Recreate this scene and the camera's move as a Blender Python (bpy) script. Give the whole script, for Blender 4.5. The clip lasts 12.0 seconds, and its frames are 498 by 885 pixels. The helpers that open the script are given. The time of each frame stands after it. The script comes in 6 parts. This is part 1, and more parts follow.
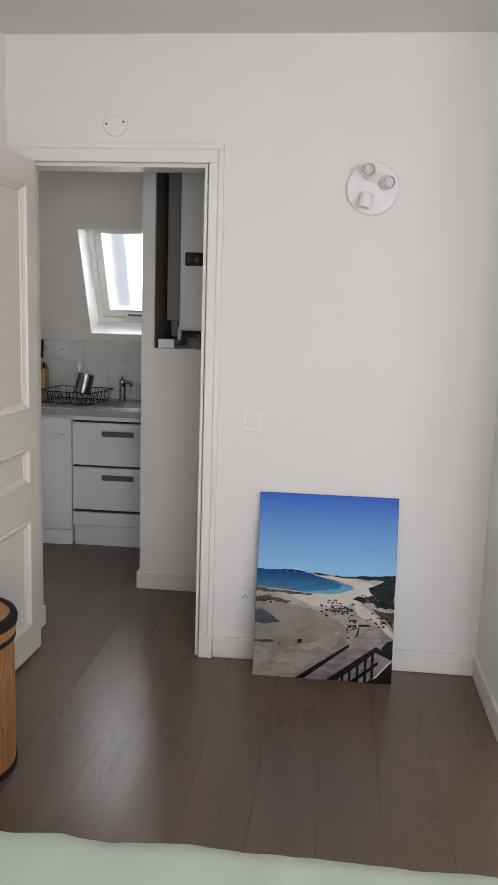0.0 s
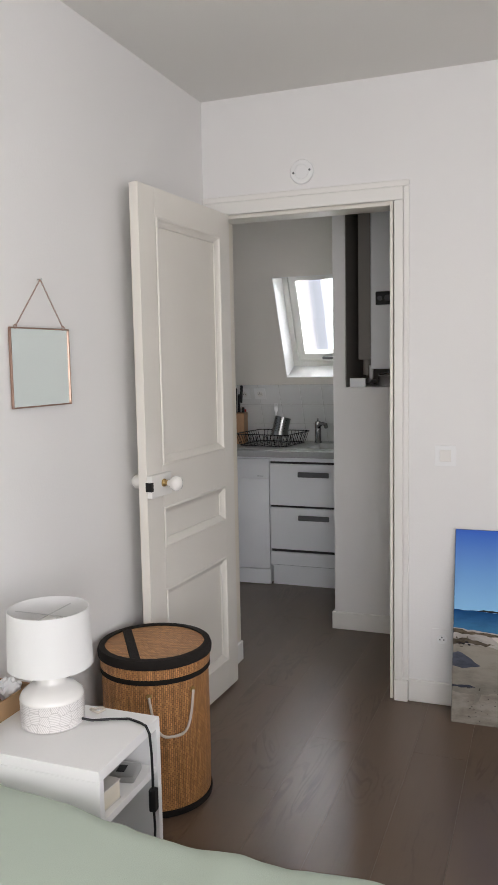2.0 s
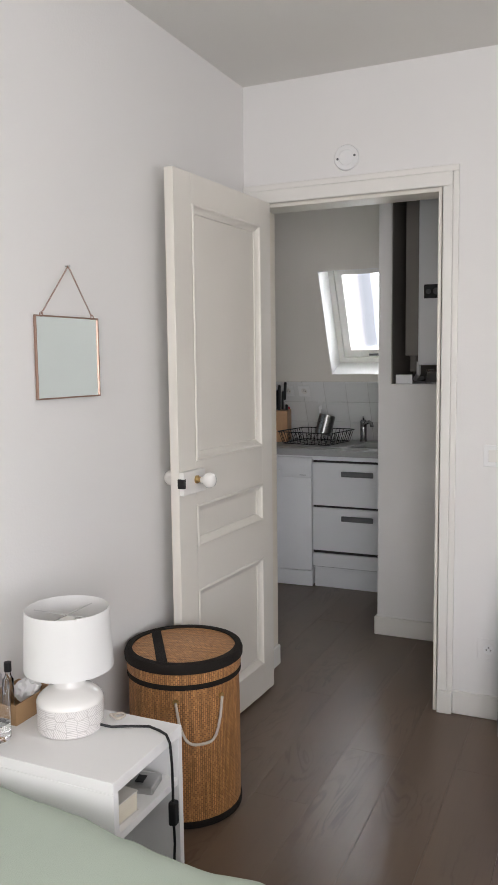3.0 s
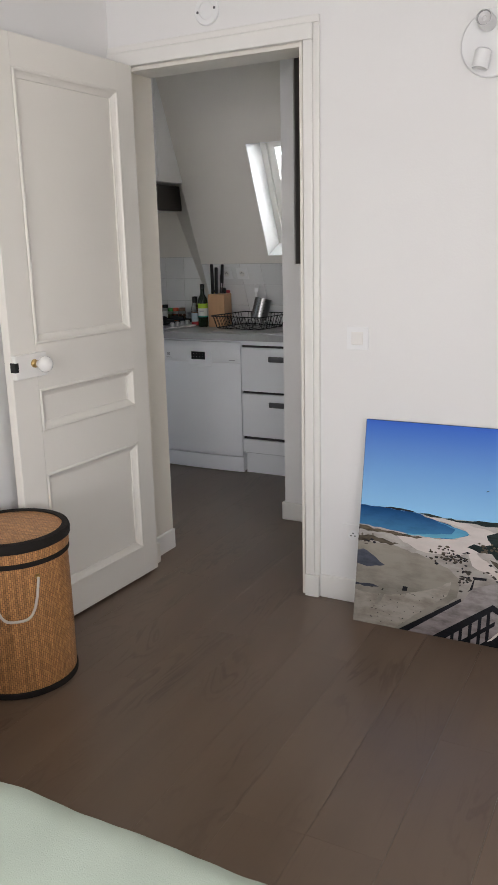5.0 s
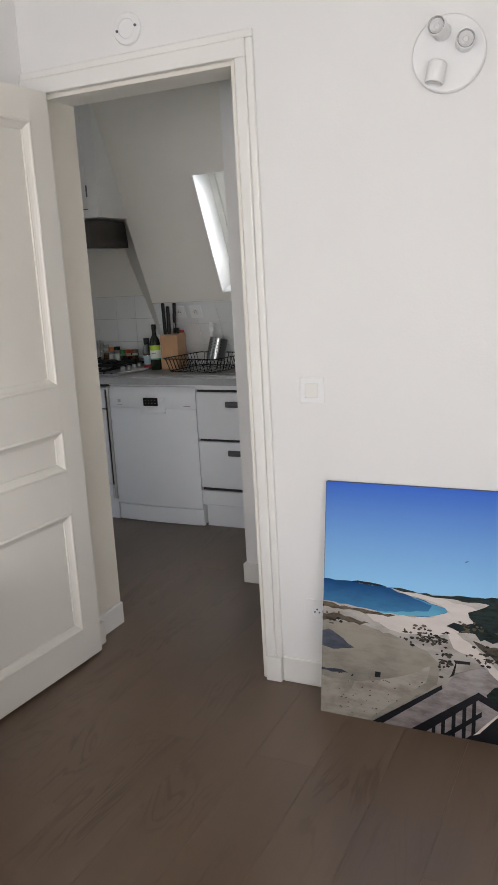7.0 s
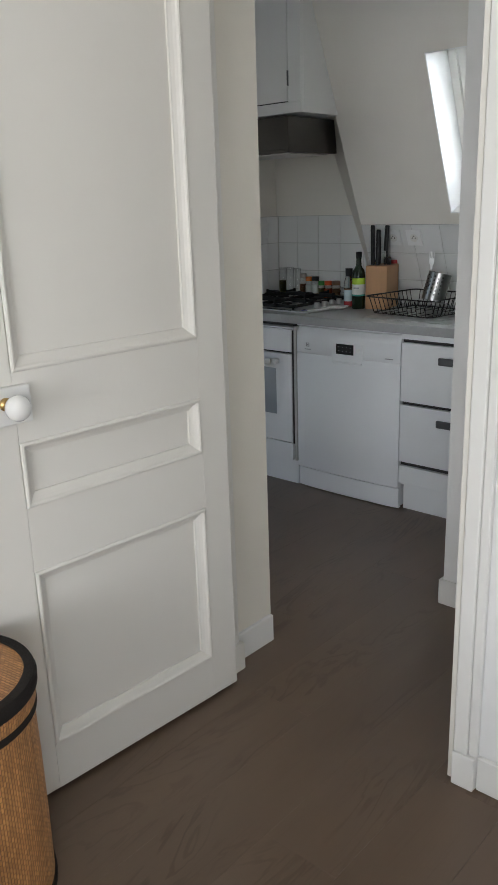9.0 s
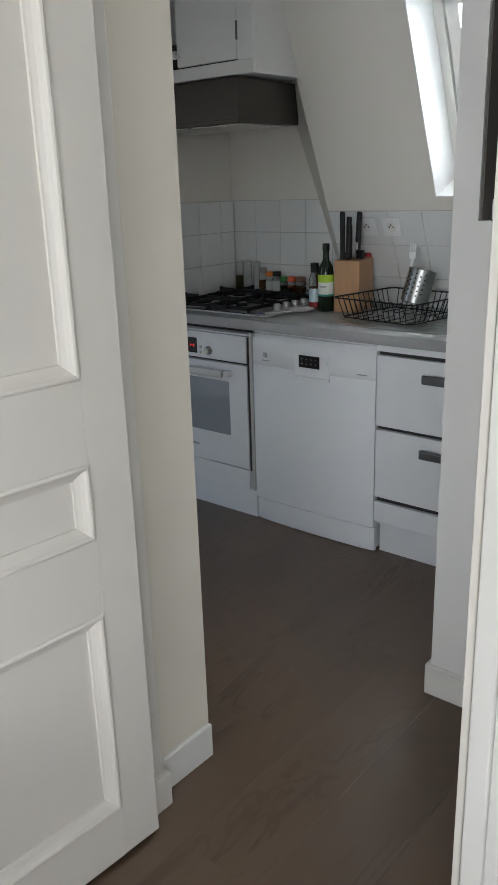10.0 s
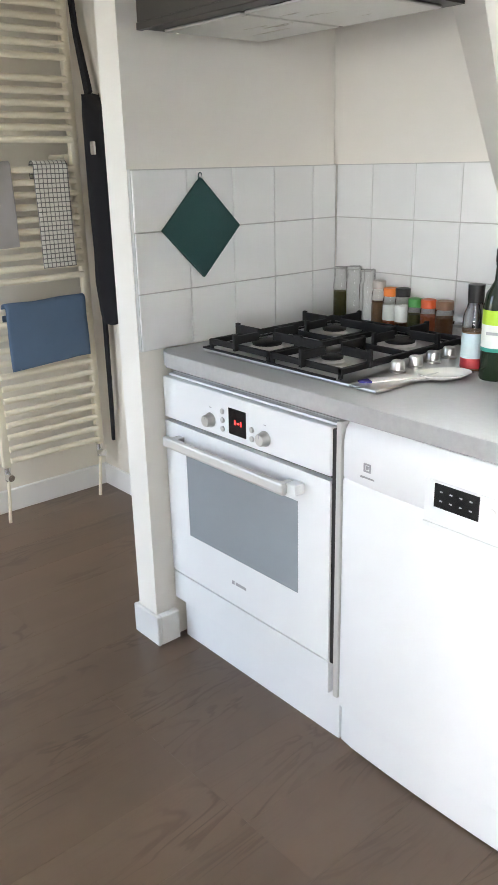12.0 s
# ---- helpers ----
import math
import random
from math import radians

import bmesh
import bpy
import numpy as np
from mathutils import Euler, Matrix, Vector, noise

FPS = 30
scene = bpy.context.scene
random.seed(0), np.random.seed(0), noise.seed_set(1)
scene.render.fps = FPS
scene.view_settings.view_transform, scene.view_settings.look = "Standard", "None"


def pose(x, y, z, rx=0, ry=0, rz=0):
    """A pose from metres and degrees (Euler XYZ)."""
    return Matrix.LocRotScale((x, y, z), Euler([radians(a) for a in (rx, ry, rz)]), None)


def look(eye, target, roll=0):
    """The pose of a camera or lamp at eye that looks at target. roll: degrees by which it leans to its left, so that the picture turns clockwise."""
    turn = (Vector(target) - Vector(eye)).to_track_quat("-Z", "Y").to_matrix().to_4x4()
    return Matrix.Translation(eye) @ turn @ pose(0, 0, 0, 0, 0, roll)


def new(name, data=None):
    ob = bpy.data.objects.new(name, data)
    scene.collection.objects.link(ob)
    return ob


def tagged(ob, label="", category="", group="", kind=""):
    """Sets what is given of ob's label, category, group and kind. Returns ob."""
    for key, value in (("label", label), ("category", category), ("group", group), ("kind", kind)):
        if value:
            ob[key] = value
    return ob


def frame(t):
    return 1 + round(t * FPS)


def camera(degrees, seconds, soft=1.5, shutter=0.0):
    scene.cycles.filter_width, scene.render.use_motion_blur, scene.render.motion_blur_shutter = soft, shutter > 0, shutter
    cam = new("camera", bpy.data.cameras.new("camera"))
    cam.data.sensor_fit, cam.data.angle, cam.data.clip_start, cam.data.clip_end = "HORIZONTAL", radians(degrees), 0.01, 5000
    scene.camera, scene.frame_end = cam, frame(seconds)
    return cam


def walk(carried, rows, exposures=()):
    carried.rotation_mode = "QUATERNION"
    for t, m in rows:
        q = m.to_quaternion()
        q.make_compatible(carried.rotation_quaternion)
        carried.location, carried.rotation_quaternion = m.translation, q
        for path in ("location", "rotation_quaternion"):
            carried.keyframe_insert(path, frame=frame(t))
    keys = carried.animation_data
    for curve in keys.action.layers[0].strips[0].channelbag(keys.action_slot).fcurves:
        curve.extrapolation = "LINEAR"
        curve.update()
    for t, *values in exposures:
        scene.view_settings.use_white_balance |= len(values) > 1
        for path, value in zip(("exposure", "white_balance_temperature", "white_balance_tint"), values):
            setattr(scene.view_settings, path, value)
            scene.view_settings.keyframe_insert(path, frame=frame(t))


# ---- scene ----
cam = camera(34.9, 12.0)
PATH = [
    (0, (0.205, -0.031, 1.45), (0.005, 1.933, 1.128), 1.8),
    (0.5, (0.218, -0.046, 1.454), (-0.023, 1.918, 1.165), -1.5),
    (1, (0.168, -0.059, 1.451), (-0.274, 1.877, 1.208), -2.6),
    (1.5, (0.177, -0.053, 1.44), (-0.408, 1.846, 1.217), -1.6),
    (2, (0.267, -0.036, 1.408), (-0.436, 1.826, 1.202), -1.1),
    (2.5, (0.284, 0.023, 1.382), (-0.486, 1.857, 1.174), -1.3),
    (3, (0.268, 0.087, 1.384), (-0.551, 1.9, 1.179), -0.7),
    (3.5, (0.353, 0.175, 1.359), (-0.512, 1.962, 1.121), -0.4),
    (3.7, (0.432, 0.228, 1.343), (-0.439, 2.01, 1.083), -0.2),
    (5.3, (0.88, 0.45, 1.349), (-0.029, 2.154, 0.831), -2.0),
    (5.5, (0.88, 0.445, 1.369), (-0.027, 2.147, 0.841), -2.6),
    (6, (0.86, 0.428, 1.38), (0.011, 2.171, 0.891), -4.1),
    (6.5, (0.845, 0.544, 1.393), (0.067, 2.34, 0.984), -4.5),
    (7, (0.793, 0.828, 1.391), (-0.065, 2.585, 0.973), -3.2),
    (7.5, (0.756, 1.064, 1.381), (-0.343, 2.656, 0.874), -0.9),
    (7.7, (0.732, 1.15, 1.371), (-0.468, 2.654, 0.826), -0.2),
    (9.3, (0.345, 1.751, 1.357), (-0.94, 3.17, 0.778), -1.9),
    (9.5, (0.289, 1.859, 1.345), (-0.966, 3.303, 0.76), -1.9),
    (10, (0.096, 2.166, 1.352), (-1.138, 3.614, 0.736), -1.8),
    (10.5, (-0.123, 2.475, 1.322), (-1.353, 3.902, 0.651), -1.9),
    (11, (-0.364, 2.785, 1.29), (-1.585, 4.201, 0.577), -2.0),
    (11.5, (-0.644, 3.1, 1.291), (-1.898, 4.489, 0.585), -1.8),
    (12, (-0.872, 3.422, 1.294), (-2.309, 4.645, 0.63), -1.3),
]
EXPOSURE = [(0.0, -0.17, 6500, 10), (5.5, 0.0, 6500, 10), (7.7, 0.05, 6450, 8), (9.3, 0.1, 6200, 5), (10.0, 0.2, 6180, 5), (10.5, 0.85, 6180, 6), (11.0, 1.7, 6250, 7), (11.5, 2.05, 6350, 7), (12.0, 2.35, 6400, 8)]
walk(cam, [(t, look(eye, target, roll)) for t, eye, target, roll in PATH], EXPOSURE)

# ---- world and large lights ----
world = bpy.data.worlds.new("world")
scene.world = world
world.use_nodes = True
wn = world.node_tree.nodes
sky = wn.new("ShaderNodeTexSky")
sky.sky_type, sky.sun_disc = "NISHITA", False
sky.sun_elevation, sky.sun_rotation = radians(48), radians(150)
wn["Background"].inputs["Strength"].default_value = 0.12
world.node_tree.links.new(sky.outputs[0], wn["Background"].inputs["Color"])


def area_lamp(name, m, w, h, power, colour):
    lamp = bpy.data.lights.new(name, "AREA")
    lamp.shape, lamp.size, lamp.size_y, lamp.energy, lamp.color = "RECTANGLE", w, h, power, colour
    ob = new(name, lamp)
    ob.matrix_world = m
    return ob


WX0, WX1, WZ0, WZ1, SOUTH = 0.35, 1.9, 0.55, 1.95, -1.9
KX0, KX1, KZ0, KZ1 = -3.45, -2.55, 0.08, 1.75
DAY = (0.99, 0.965, 1.015)
EY0, EY1, EZ0, EZ1, EASTEND = -0.9, 0.9, 0.6, 1.95, 2.0
area_lamp("window_light", look(((WX0 + WX1) / 2, SOUTH - 0.02, (WZ0 + WZ1) / 2), ((WX0 + WX1) / 2, 3, (WZ0 + WZ1) / 2)), WX1 - WX0, WZ1 - WZ0, 68, DAY)
area_lamp("east_window_light", look((EASTEND + 0.02, (EY0 + EY1) / 2, (EZ0 + EZ1) / 2), (-3, (EY0 + EY1) / 2, (EZ0 + EZ1) / 2)), EY1 - EY0, EZ1 - EZ0, 34, DAY)
# added fill from an assumed opening out of view; brightens kitchen floor and unit fronts
area_lamp("kitchen_fill_light", look(((KX0 + KX1) / 2, 3.24, (KZ0 + KZ1) / 2), ((KX0 + KX1) / 2, 6, (KZ0 + KZ1) / 2)), KX1 - KX0, KZ1 - KZ0, 1.6, DAY)

# ---- materials ----


def material(name, colour, rough=0.5, metal=0.0, vary=0.06, scale=6.0, bump=0.05, grain=180.0, spec=0.5, per_piece=0.0, stretch=(1, 1, 1)):
    """Paint, plaster, plastic or metal: clouds and fine grain in the colour, roughness and relief."""
    m = bpy.data.materials.new(name)
    m.use_nodes = True
    n, l = m.node_tree.nodes, m.node_tree.links
    b = n["Principled BSDF"]
    co = n.new("ShaderNodeTexCoord")
    mp = n.new("ShaderNodeMapping")
    mp.inputs["Scale"].default_value = stretch
    l.new(co.outputs["Object"], mp.inputs["Vector"])
    big, fine = n.new("ShaderNodeTexNoise"), n.new("ShaderNodeTexNoise")
    big.inputs["Scale"].default_value, big.inputs["Detail"].default_value = scale, 4
    fine.inputs["Scale"].default_value, fine.inputs["Detail"].default_value = grain, 3
    l.new(mp.outputs[0], big.inputs["Vector"]), l.new(mp.outputs[0], fine.inputs["Vector"])
    ramp = n.new("ShaderNodeMix")
    ramp.data_type = "RGBA"
    ramp.inputs["A"].default_value = (*[c * (1 - vary) for c in colour], 1)
    ramp.inputs["B"].default_value = (*[min(1, c * (1 + vary)) for c in colour], 1)
    l.new(big.outputs[0], ramp.inputs["Factor"])
    out = ramp.outputs["Result"]
    if per_piece:
        info, hsv, mr = n.new("ShaderNodeObjectInfo"), n.new("ShaderNodeHueSaturation"), n.new("ShaderNodeMapRange")
        mr.inputs["To Min"].default_value, mr.inputs["To Max"].default_value = 1 - per_piece, 1 + per_piece
        l.new(info.outputs["Random"], mr.inputs["Value"]), l.new(mr.outputs[0], hsv.inputs["Value"]), l.new(out, hsv.inputs["Color"])
        out = hsv.outputs[0]
    l.new(out, b.inputs["Base Color"])
    rr = n.new("ShaderNodeMapRange")
    rr.inputs["To Min"].default_value, rr.inputs["To Max"].default_value = max(0.02, rough - 0.08), min(1, rough + 0.08)
    l.new(big.outputs[0], rr.inputs["Value"]), l.new(rr.outputs[0], b.inputs["Roughness"])
    b.inputs["Metallic"].default_value, b.inputs["Specular IOR Level"].default_value = metal, spec
    if bump:
        bp = n.new("ShaderNodeBump")
        bp.inputs["Strength"].default_value, bp.inputs["Distance"].default_value = bump, 0.004
        l.new(fine.outputs[0], bp.inputs["Height"]), l.new(bp.outputs[0], b.inputs["Normal"])
    return m


def oak(name, dark, light, rough):
    """Stained oak boards: long streaks, cathedral figure and pores, another tone on every board."""
    m = bpy.data.materials.new(name)
    m.use_nodes = True
    n, l = m.node_tree.nodes, m.node_tree.links
    b = n["Principled BSDF"]
    co, info = n.new("ShaderNodeTexCoord"), n.new("ShaderNodeObjectInfo")
    off, add = n.new("ShaderNodeVectorMath"), n.new("ShaderNodeVectorMath")
    off.operation = "SCALE"
    off.inputs[0].default_value = (7.3, 31.0, 3.1)
    l.new(info.outputs["Random"], off.inputs["Scale"])
    l.new(co.outputs["Object"], add.inputs[0]), l.new(off.outputs[0], add.inputs[1])

    def streak(sx, sy, scale, detail, distortion=0.0):
        mp, t = n.new("ShaderNodeMapping"), n.new("ShaderNodeTexNoise")
        mp.inputs["Scale"].default_value = (sx, sy, 1)
        t.inputs["Scale"].default_value, t.inputs["Detail"].default_value, t.inputs["Distortion"].default_value = scale, detail, distortion
        l.new(add.outputs[0], mp.inputs["Vector"]), l.new(mp.outputs[0], t.inputs["Vector"])
        return t

    broad, pores, figure, where = streak(3, 0.5, 2.0, 3), streak(70, 1.2, 3.0, 4), streak(5, 1.1, 1.6, 4, 1.1), streak(2.5, 0.9, 1.7, 2)
    rings = n.new("ShaderNodeMath")
    rings.operation = "MULTIPLY"
    rings.inputs[1].default_value = 46
    sine = n.new("ShaderNodeMath")
    sine.operation = "SINE"
    l.new(figure.outputs[0], rings.inputs[0]), l.new(rings.outputs[0], sine.inputs[0])
    mix1 = n.new("ShaderNodeMix")
    mix1.data_type = "RGBA"
    mix1.inputs["A"].default_value, mix1.inputs["B"].default_value = (*dark, 1), (*light, 1)
    l.new(broad.outputs[0], mix1.inputs["Factor"])
    mix2 = n.new("ShaderNodeMix")
    mix2.data_type, mix2.blend_type = "RGBA", "MULTIPLY"
    gr = n.new("ShaderNodeMapRange")
    gr.inputs["From Min"].default_value, gr.inputs["From Max"].default_value = 0.55, 0.75
    gr.inputs["To Min"].default_value, gr.inputs["To Max"].default_value = 0.0, 0.12
    l.new(pores.outputs[0], gr.inputs["Value"]), l.new(gr.outputs[0], mix2.inputs["Factor"])
    mix2.inputs["B"].default_value = (0.35, 0.32, 0.3, 1)
    l.new(mix1.outputs["Result"], mix2.inputs["A"])
    mix3 = n.new("ShaderNodeMix")
    mix3.data_type, mix3.blend_type = "RGBA", "MULTIPLY"
    fr = n.new("ShaderNodeMapRange")
    fr.inputs["From Min"].default_value, fr.inputs["From Max"].default_value = 0.35, 1.0
    fr.inputs["To Min"].default_value, fr.inputs["To Max"].default_value = 0.0, 0.65
    patch, both = n.new("ShaderNodeMapRange"), n.new("ShaderNodeMath")
    patch.inputs["From Min"].default_value, patch.inputs["From Max"].default_value = 0.49, 0.66
    both.operation = "MULTIPLY"
    l.new(where.outputs[0], patch.inputs["Value"])
    l.new(sine.outputs[0], fr.inputs["Value"]), l.new(fr.outputs[0], both.inputs[0]), l.new(patch.outputs[0], both.inputs[1]), l.new(both.outputs[0], mix3.inputs["Factor"])
    mix3.inputs["B"].default_value = (0.55, 0.5, 0.46, 1)
    l.new(mix2.outputs["Result"], mix3.inputs["A"])
    hsv, mr = n.new("ShaderNodeHueSaturation"), n.new("ShaderNodeMapRange")
    mr.inputs["To Min"].default_value, mr.inputs["To Max"].default_value = 0.97, 1.03
    l.new(info.outputs["Random"], mr.inputs["Value"]), l.new(mr.outputs[0], hsv.inputs["Value"])
    l.new(mix3.outputs["Result"], hsv.inputs["Color"]), l.new(hsv.outputs[0], b.inputs["Base Color"])
    ro = n.new("ShaderNodeMapRange")
    ro.inputs["To Min"].default_value, ro.inputs["To Max"].default_value = rough, rough + 0.06
    l.new(broad.outputs[0], ro.inputs["Value"]), l.new(ro.outputs[0], b.inputs["Roughness"])
    bp = n.new("ShaderNodeBump")
    bp.inputs["Strength"].default_value, bp.inputs["Distance"].default_value = 0.12, 0.001
    groove = n.new("ShaderNodeMath")
    groove.operation, groove.inputs[1].default_value = "MULTIPLY", -1.0
    l.new(both.outputs[0], groove.inputs[0])
    l.new(groove.outputs[0], bp.inputs["Height"]), l.new(bp.outputs[0], b.inputs["Normal"])
    return m


def glass(name, colour=(1, 1, 1), rough=0.0):
    m = bpy.data.materials.new(name)
    m.use_nodes = True
    b = m.node_tree.nodes["Principled BSDF"]
    b.inputs["Base Color"].default_value, b.inputs["Roughness"].default_value = (*colour, 1), rough
    b.inputs["Transmission Weight"].default_value, b.inputs["IOR"].default_value = 1.0, 1.45
    return m


WALL = material("wall_paint", (0.80, 0.79, 0.77), 0.75, vary=0.02, scale=1.6, bump=0.12, grain=140)
CEIL = material("ceiling_paint", (0.76, 0.745, 0.71), 0.85, vary=0.02, scale=1.2, bump=0.1, grain=120)
TRIM = material("gloss_trim_paint", (0.80, 0.785, 0.745), 0.38, vary=0.02, scale=5, bump=0.06, grain=60)
DOORPAINT = material("cream_door_paint", (0.78, 0.748, 0.68), 0.4, vary=0.025, scale=4, bump=0.08, grain=50)
FLOORWOOD = oak("stained_oak", (0.100, 0.065, 0.042), (0.160, 0.109, 0.073), 0.29)
SUBFLOOR = material("dark_joint", (0.02, 0.016, 0.013), 0.9)
TILE = material("white_glazed_tile", (0.78, 0.78, 0.765), 0.16, vary=0.02, scale=3, bump=0.02, grain=30, per_piece=0.03)
GROUT = material("grey_grout", (0.50, 0.49, 0.465), 0.9, bump=0.2)
ENAMEL = material("white_enamel", (0.80, 0.81, 0.82), 0.34, vary=0.006, bump=0.0, grain=40)
CABWHITE = material("white_laminate", (0.79, 0.80, 0.81), 0.4, vary=0.015, bump=0.03, grain=90)
COUNTER = material("grey_worktop_laminate", (0.36, 0.36, 0.36), 0.42, vary=0.12, scale=90, bump=0.05, grain=300)
STEEL = material("brushed_steel", (0.55, 0.55, 0.54), 0.3, 1.0, vary=0.05, bump=0.05, grain=90, stretch=(1, 12, 12))
DARKSTEEL = material("dark_hood_steel", (0.085, 0.078, 0.072), 0.42, 1.0, vary=0.08, bump=0.05, grain=90)
CHROME = material("chrome", (0.75, 0.75, 0.75), 0.12, 1.0, vary=0.02, bump=0)
BLACK = material("black_plastic", (0.014, 0.014, 0.014), 0.42, vary=0.2, bump=0.04, spec=0.3)
CASTIRON = material("cast_iron", (0.012, 0.012, 0.012), 0.6, vary=0.2, bump=0.2, spec=0.25)
GREYMETAL = material("grey_handle_metal", (0.16, 0.16, 0.165), 0.4, 0.7, vary=0.05, bump=0.02)
# near-black fill that paints the shade in gaps and holes
DARKGAP = material("dark_shadow_gap", (0.025, 0.023, 0.022), 0.7)
WHITEPLASTIC = material("white_plastic", (0.82, 0.82, 0.81), 0.35, vary=0.01, bump=0.01)
PORCELAIN = material("white_porcelain", (0.83, 0.81, 0.77), 0.15, vary=0.01, bump=0)
BRASS = material("worn_brass", (0.55, 0.38, 0.16), 0.35, 1.0, vary=0.1, bump=0.05)
COPPER = material("copper_frame", (0.46, 0.31, 0.25), 0.42, 1.0, vary=0.1, bump=0.04)
SHEET = material("pale_green_cotton", (0.45, 0.515, 0.43), 0.85, vary=0.03, scale=5, bump=0.25, grain=500)
PANE = glass("window_glass")


def mirror_material():
    m = bpy.data.materials.new("mirror_silver")
    m.use_nodes = True
    b = m.node_tree.nodes["Principled BSDF"]
    b.inputs["Base Color"].default_value, b.inputs["Metallic"].default_value, b.inputs["Roughness"].default_value = (0.78, 0.86, 0.85, 1), 1, 0.02
    return m


MIRROR = mirror_material()

KITCHENWALL = material("warm_white_wall_paint", (0.79, 0.755, 0.69), 0.75, vary=0.025, scale=1.8, bump=0.12, grain=140)
CREAMWALL = material("cream_wall_paint", (0.78, 0.73, 0.63), 0.75, vary=0.03, scale=2, bump=0.12, grain=140)
PRINTEDGE = material("print_edge", (0.03, 0.04, 0.06), 0.5)
BLACKTRIM = material("black_fabric_trim", (0.016, 0.013, 0.011), 0.8, vary=0.15, bump=0.4, grain=600, spec=0.2)
ROPE = material("off_white_rope", (0.62, 0.55, 0.47), 0.85, vary=0.1, bump=0.5, grain=500)
LAMINATE = material("white_furniture_laminate", (0.82, 0.81, 0.79), 0.45, vary=0.012, bump=0.03, grain=120)
PAPER = material("page_edges", (0.72, 0.66, 0.54), 0.9, vary=0.08, bump=0.3, grain=20, stretch=(1, 1, 40))
PAPERWHITE = material("white_tissue", (0.82, 0.82, 0.81), 0.9, vary=0.05)
BOOKCOVER = material("matt_book_cover", (0.66, 0.63, 0.58), 0.6, vary=0.05)
CARD = material("brown_cardboard", (0.36, 0.22, 0.11), 0.85, vary=0.08, scale=20)
CLEARGLASS = glass("clear_glass")
WATER = glass("water", (0.97, 0.99, 1.0))
LENSGREY = material("spot_lens", (0.66, 0.65, 0.64), 0.2, vary=0.05)
BLACKGLASS = material("black_glass", (0.01, 0.01, 0.011), 0.08, vary=0.1, bump=0)
# grey-blue base colour stands for the bright room reflected in the oven glass
OVENGLASS = material("oven_glass_grey_reflection", (0.29, 0.32, 0.345), 0.10, vary=0.04, bump=0, spec=0.9)
SATIN = material("satin_aluminium", (0.58, 0.57, 0.55), 0.34, 1.0, vary=0.04, bump=0.03)
HANDLEALU = material("matt_aluminium", (0.66, 0.65, 0.63), 0.5, 0.6, vary=0.03, bump=0.02)
PALEGREY = material("pale_grey_laminate", (0.52, 0.515, 0.49), 0.45, vary=0.03)
SATINGREY = material("grey_side_panel", (0.30, 0.30, 0.295), 0.45, 0.3, vary=0.04)
GREYPRINT = material("grey_print", (0.36, 0.36, 0.37), 0.5)
STEELPLATE = material("worn_steel_plate", (0.50, 0.50, 0.49), 0.33, 1.0, vary=0.08, scale=9, bump=0.05, grain=70, stretch=(1, 14, 1))
CUPSTEEL = material("cup_steel", (0.33, 0.33, 0.32), 0.3, 1.0, vary=0.08, bump=0.05, grain=60, stretch=(8, 8, 1))
CABPAINT = material("white_cabinet_paint", (0.79, 0.785, 0.765), 0.5, vary=0.02, bump=0.08, grain=60)
OLIVE = material("dried_herbs", (0.11, 0.105, 0.03), 0.9, vary=0.4, scale=120)
SPICEBROWN = material("brown_spice", (0.19, 0.10, 0.045), 0.9, vary=0.3, scale=150)
SPICERED = material("paprika", (0.38, 0.10, 0.035), 0.9, vary=0.3, scale=150)
DULLGLASSLID = material("grey_lid", (0.38, 0.34, 0.31), 0.4)
ORANGE = material("orange_lid", (0.80, 0.22, 0.025), 0.4)
GREEN = material("green_lid", (0.05, 0.30, 0.045), 0.4)
REDORANGE = material("red_orange_lid", (0.72, 0.105, 0.02), 0.4)
BROWNLID = material("brown_lid", (0.24, 0.13, 0.075), 0.4)
CLEARLID = material("pale_lid", (0.55, 0.55, 0.54), 0.4)
PALEBLUE = material("pale_blue_print", (0.50, 0.62, 0.66), 0.5)
LABELWHITE = material("label_paper", (0.74, 0.75, 0.70), 0.6, vary=0.04)
LIMEGREEN = material("lime_label", (0.42, 0.62, 0.03), 0.5)
TEAL = material("teal_label", (0.03, 0.28, 0.22), 0.5)
RED = material("red_plastic", (0.42, 0.03, 0.035), 0.4)
YELLOW = material("yellow_band", (0.70, 0.58, 0.05), 0.5)
NAVY = material("navy_glaze", (0.06, 0.05, 0.26), 0.25)
DARKGREENGLASS = material("dark_bottle_glass", (0.012, 0.026, 0.010), 0.08, vary=0.1, bump=0, spec=0.7)
BROWNGLASS = material("brown_bottle_glass", (0.06, 0.022, 0.012), 0.1, vary=0.1, bump=0, spec=0.7)
BEECH = material("pale_beech", (0.50, 0.285, 0.145), 0.5, vary=0.14, scale=12, bump=0.08, grain=60, stretch=(4, 4, 0.5))
DARKGREEN = material("dark_green_quilt", (0.018, 0.062, 0.058), 0.9, vary=0.12, scale=30, bump=0.5, grain=300)
CREAMENAMEL = material("cream_radiator_enamel", (0.78, 0.72, 0.57), 0.35, vary=0.02, bump=0.02)
GREYCLOTH = material("grey_terry", (0.44, 0.42, 0.40), 0.95, vary=0.08, bump=0.6, grain=500)
BLUECLOTH = material("blue_terry", (0.10, 0.155, 0.24), 0.95, vary=0.1, bump=0.6, grain=500)
BLACKCLOTH = material("black_cloth", (0.009, 0.009, 0.012), 0.85, vary=0.3, scale=14, bump=0.4, grain=400)
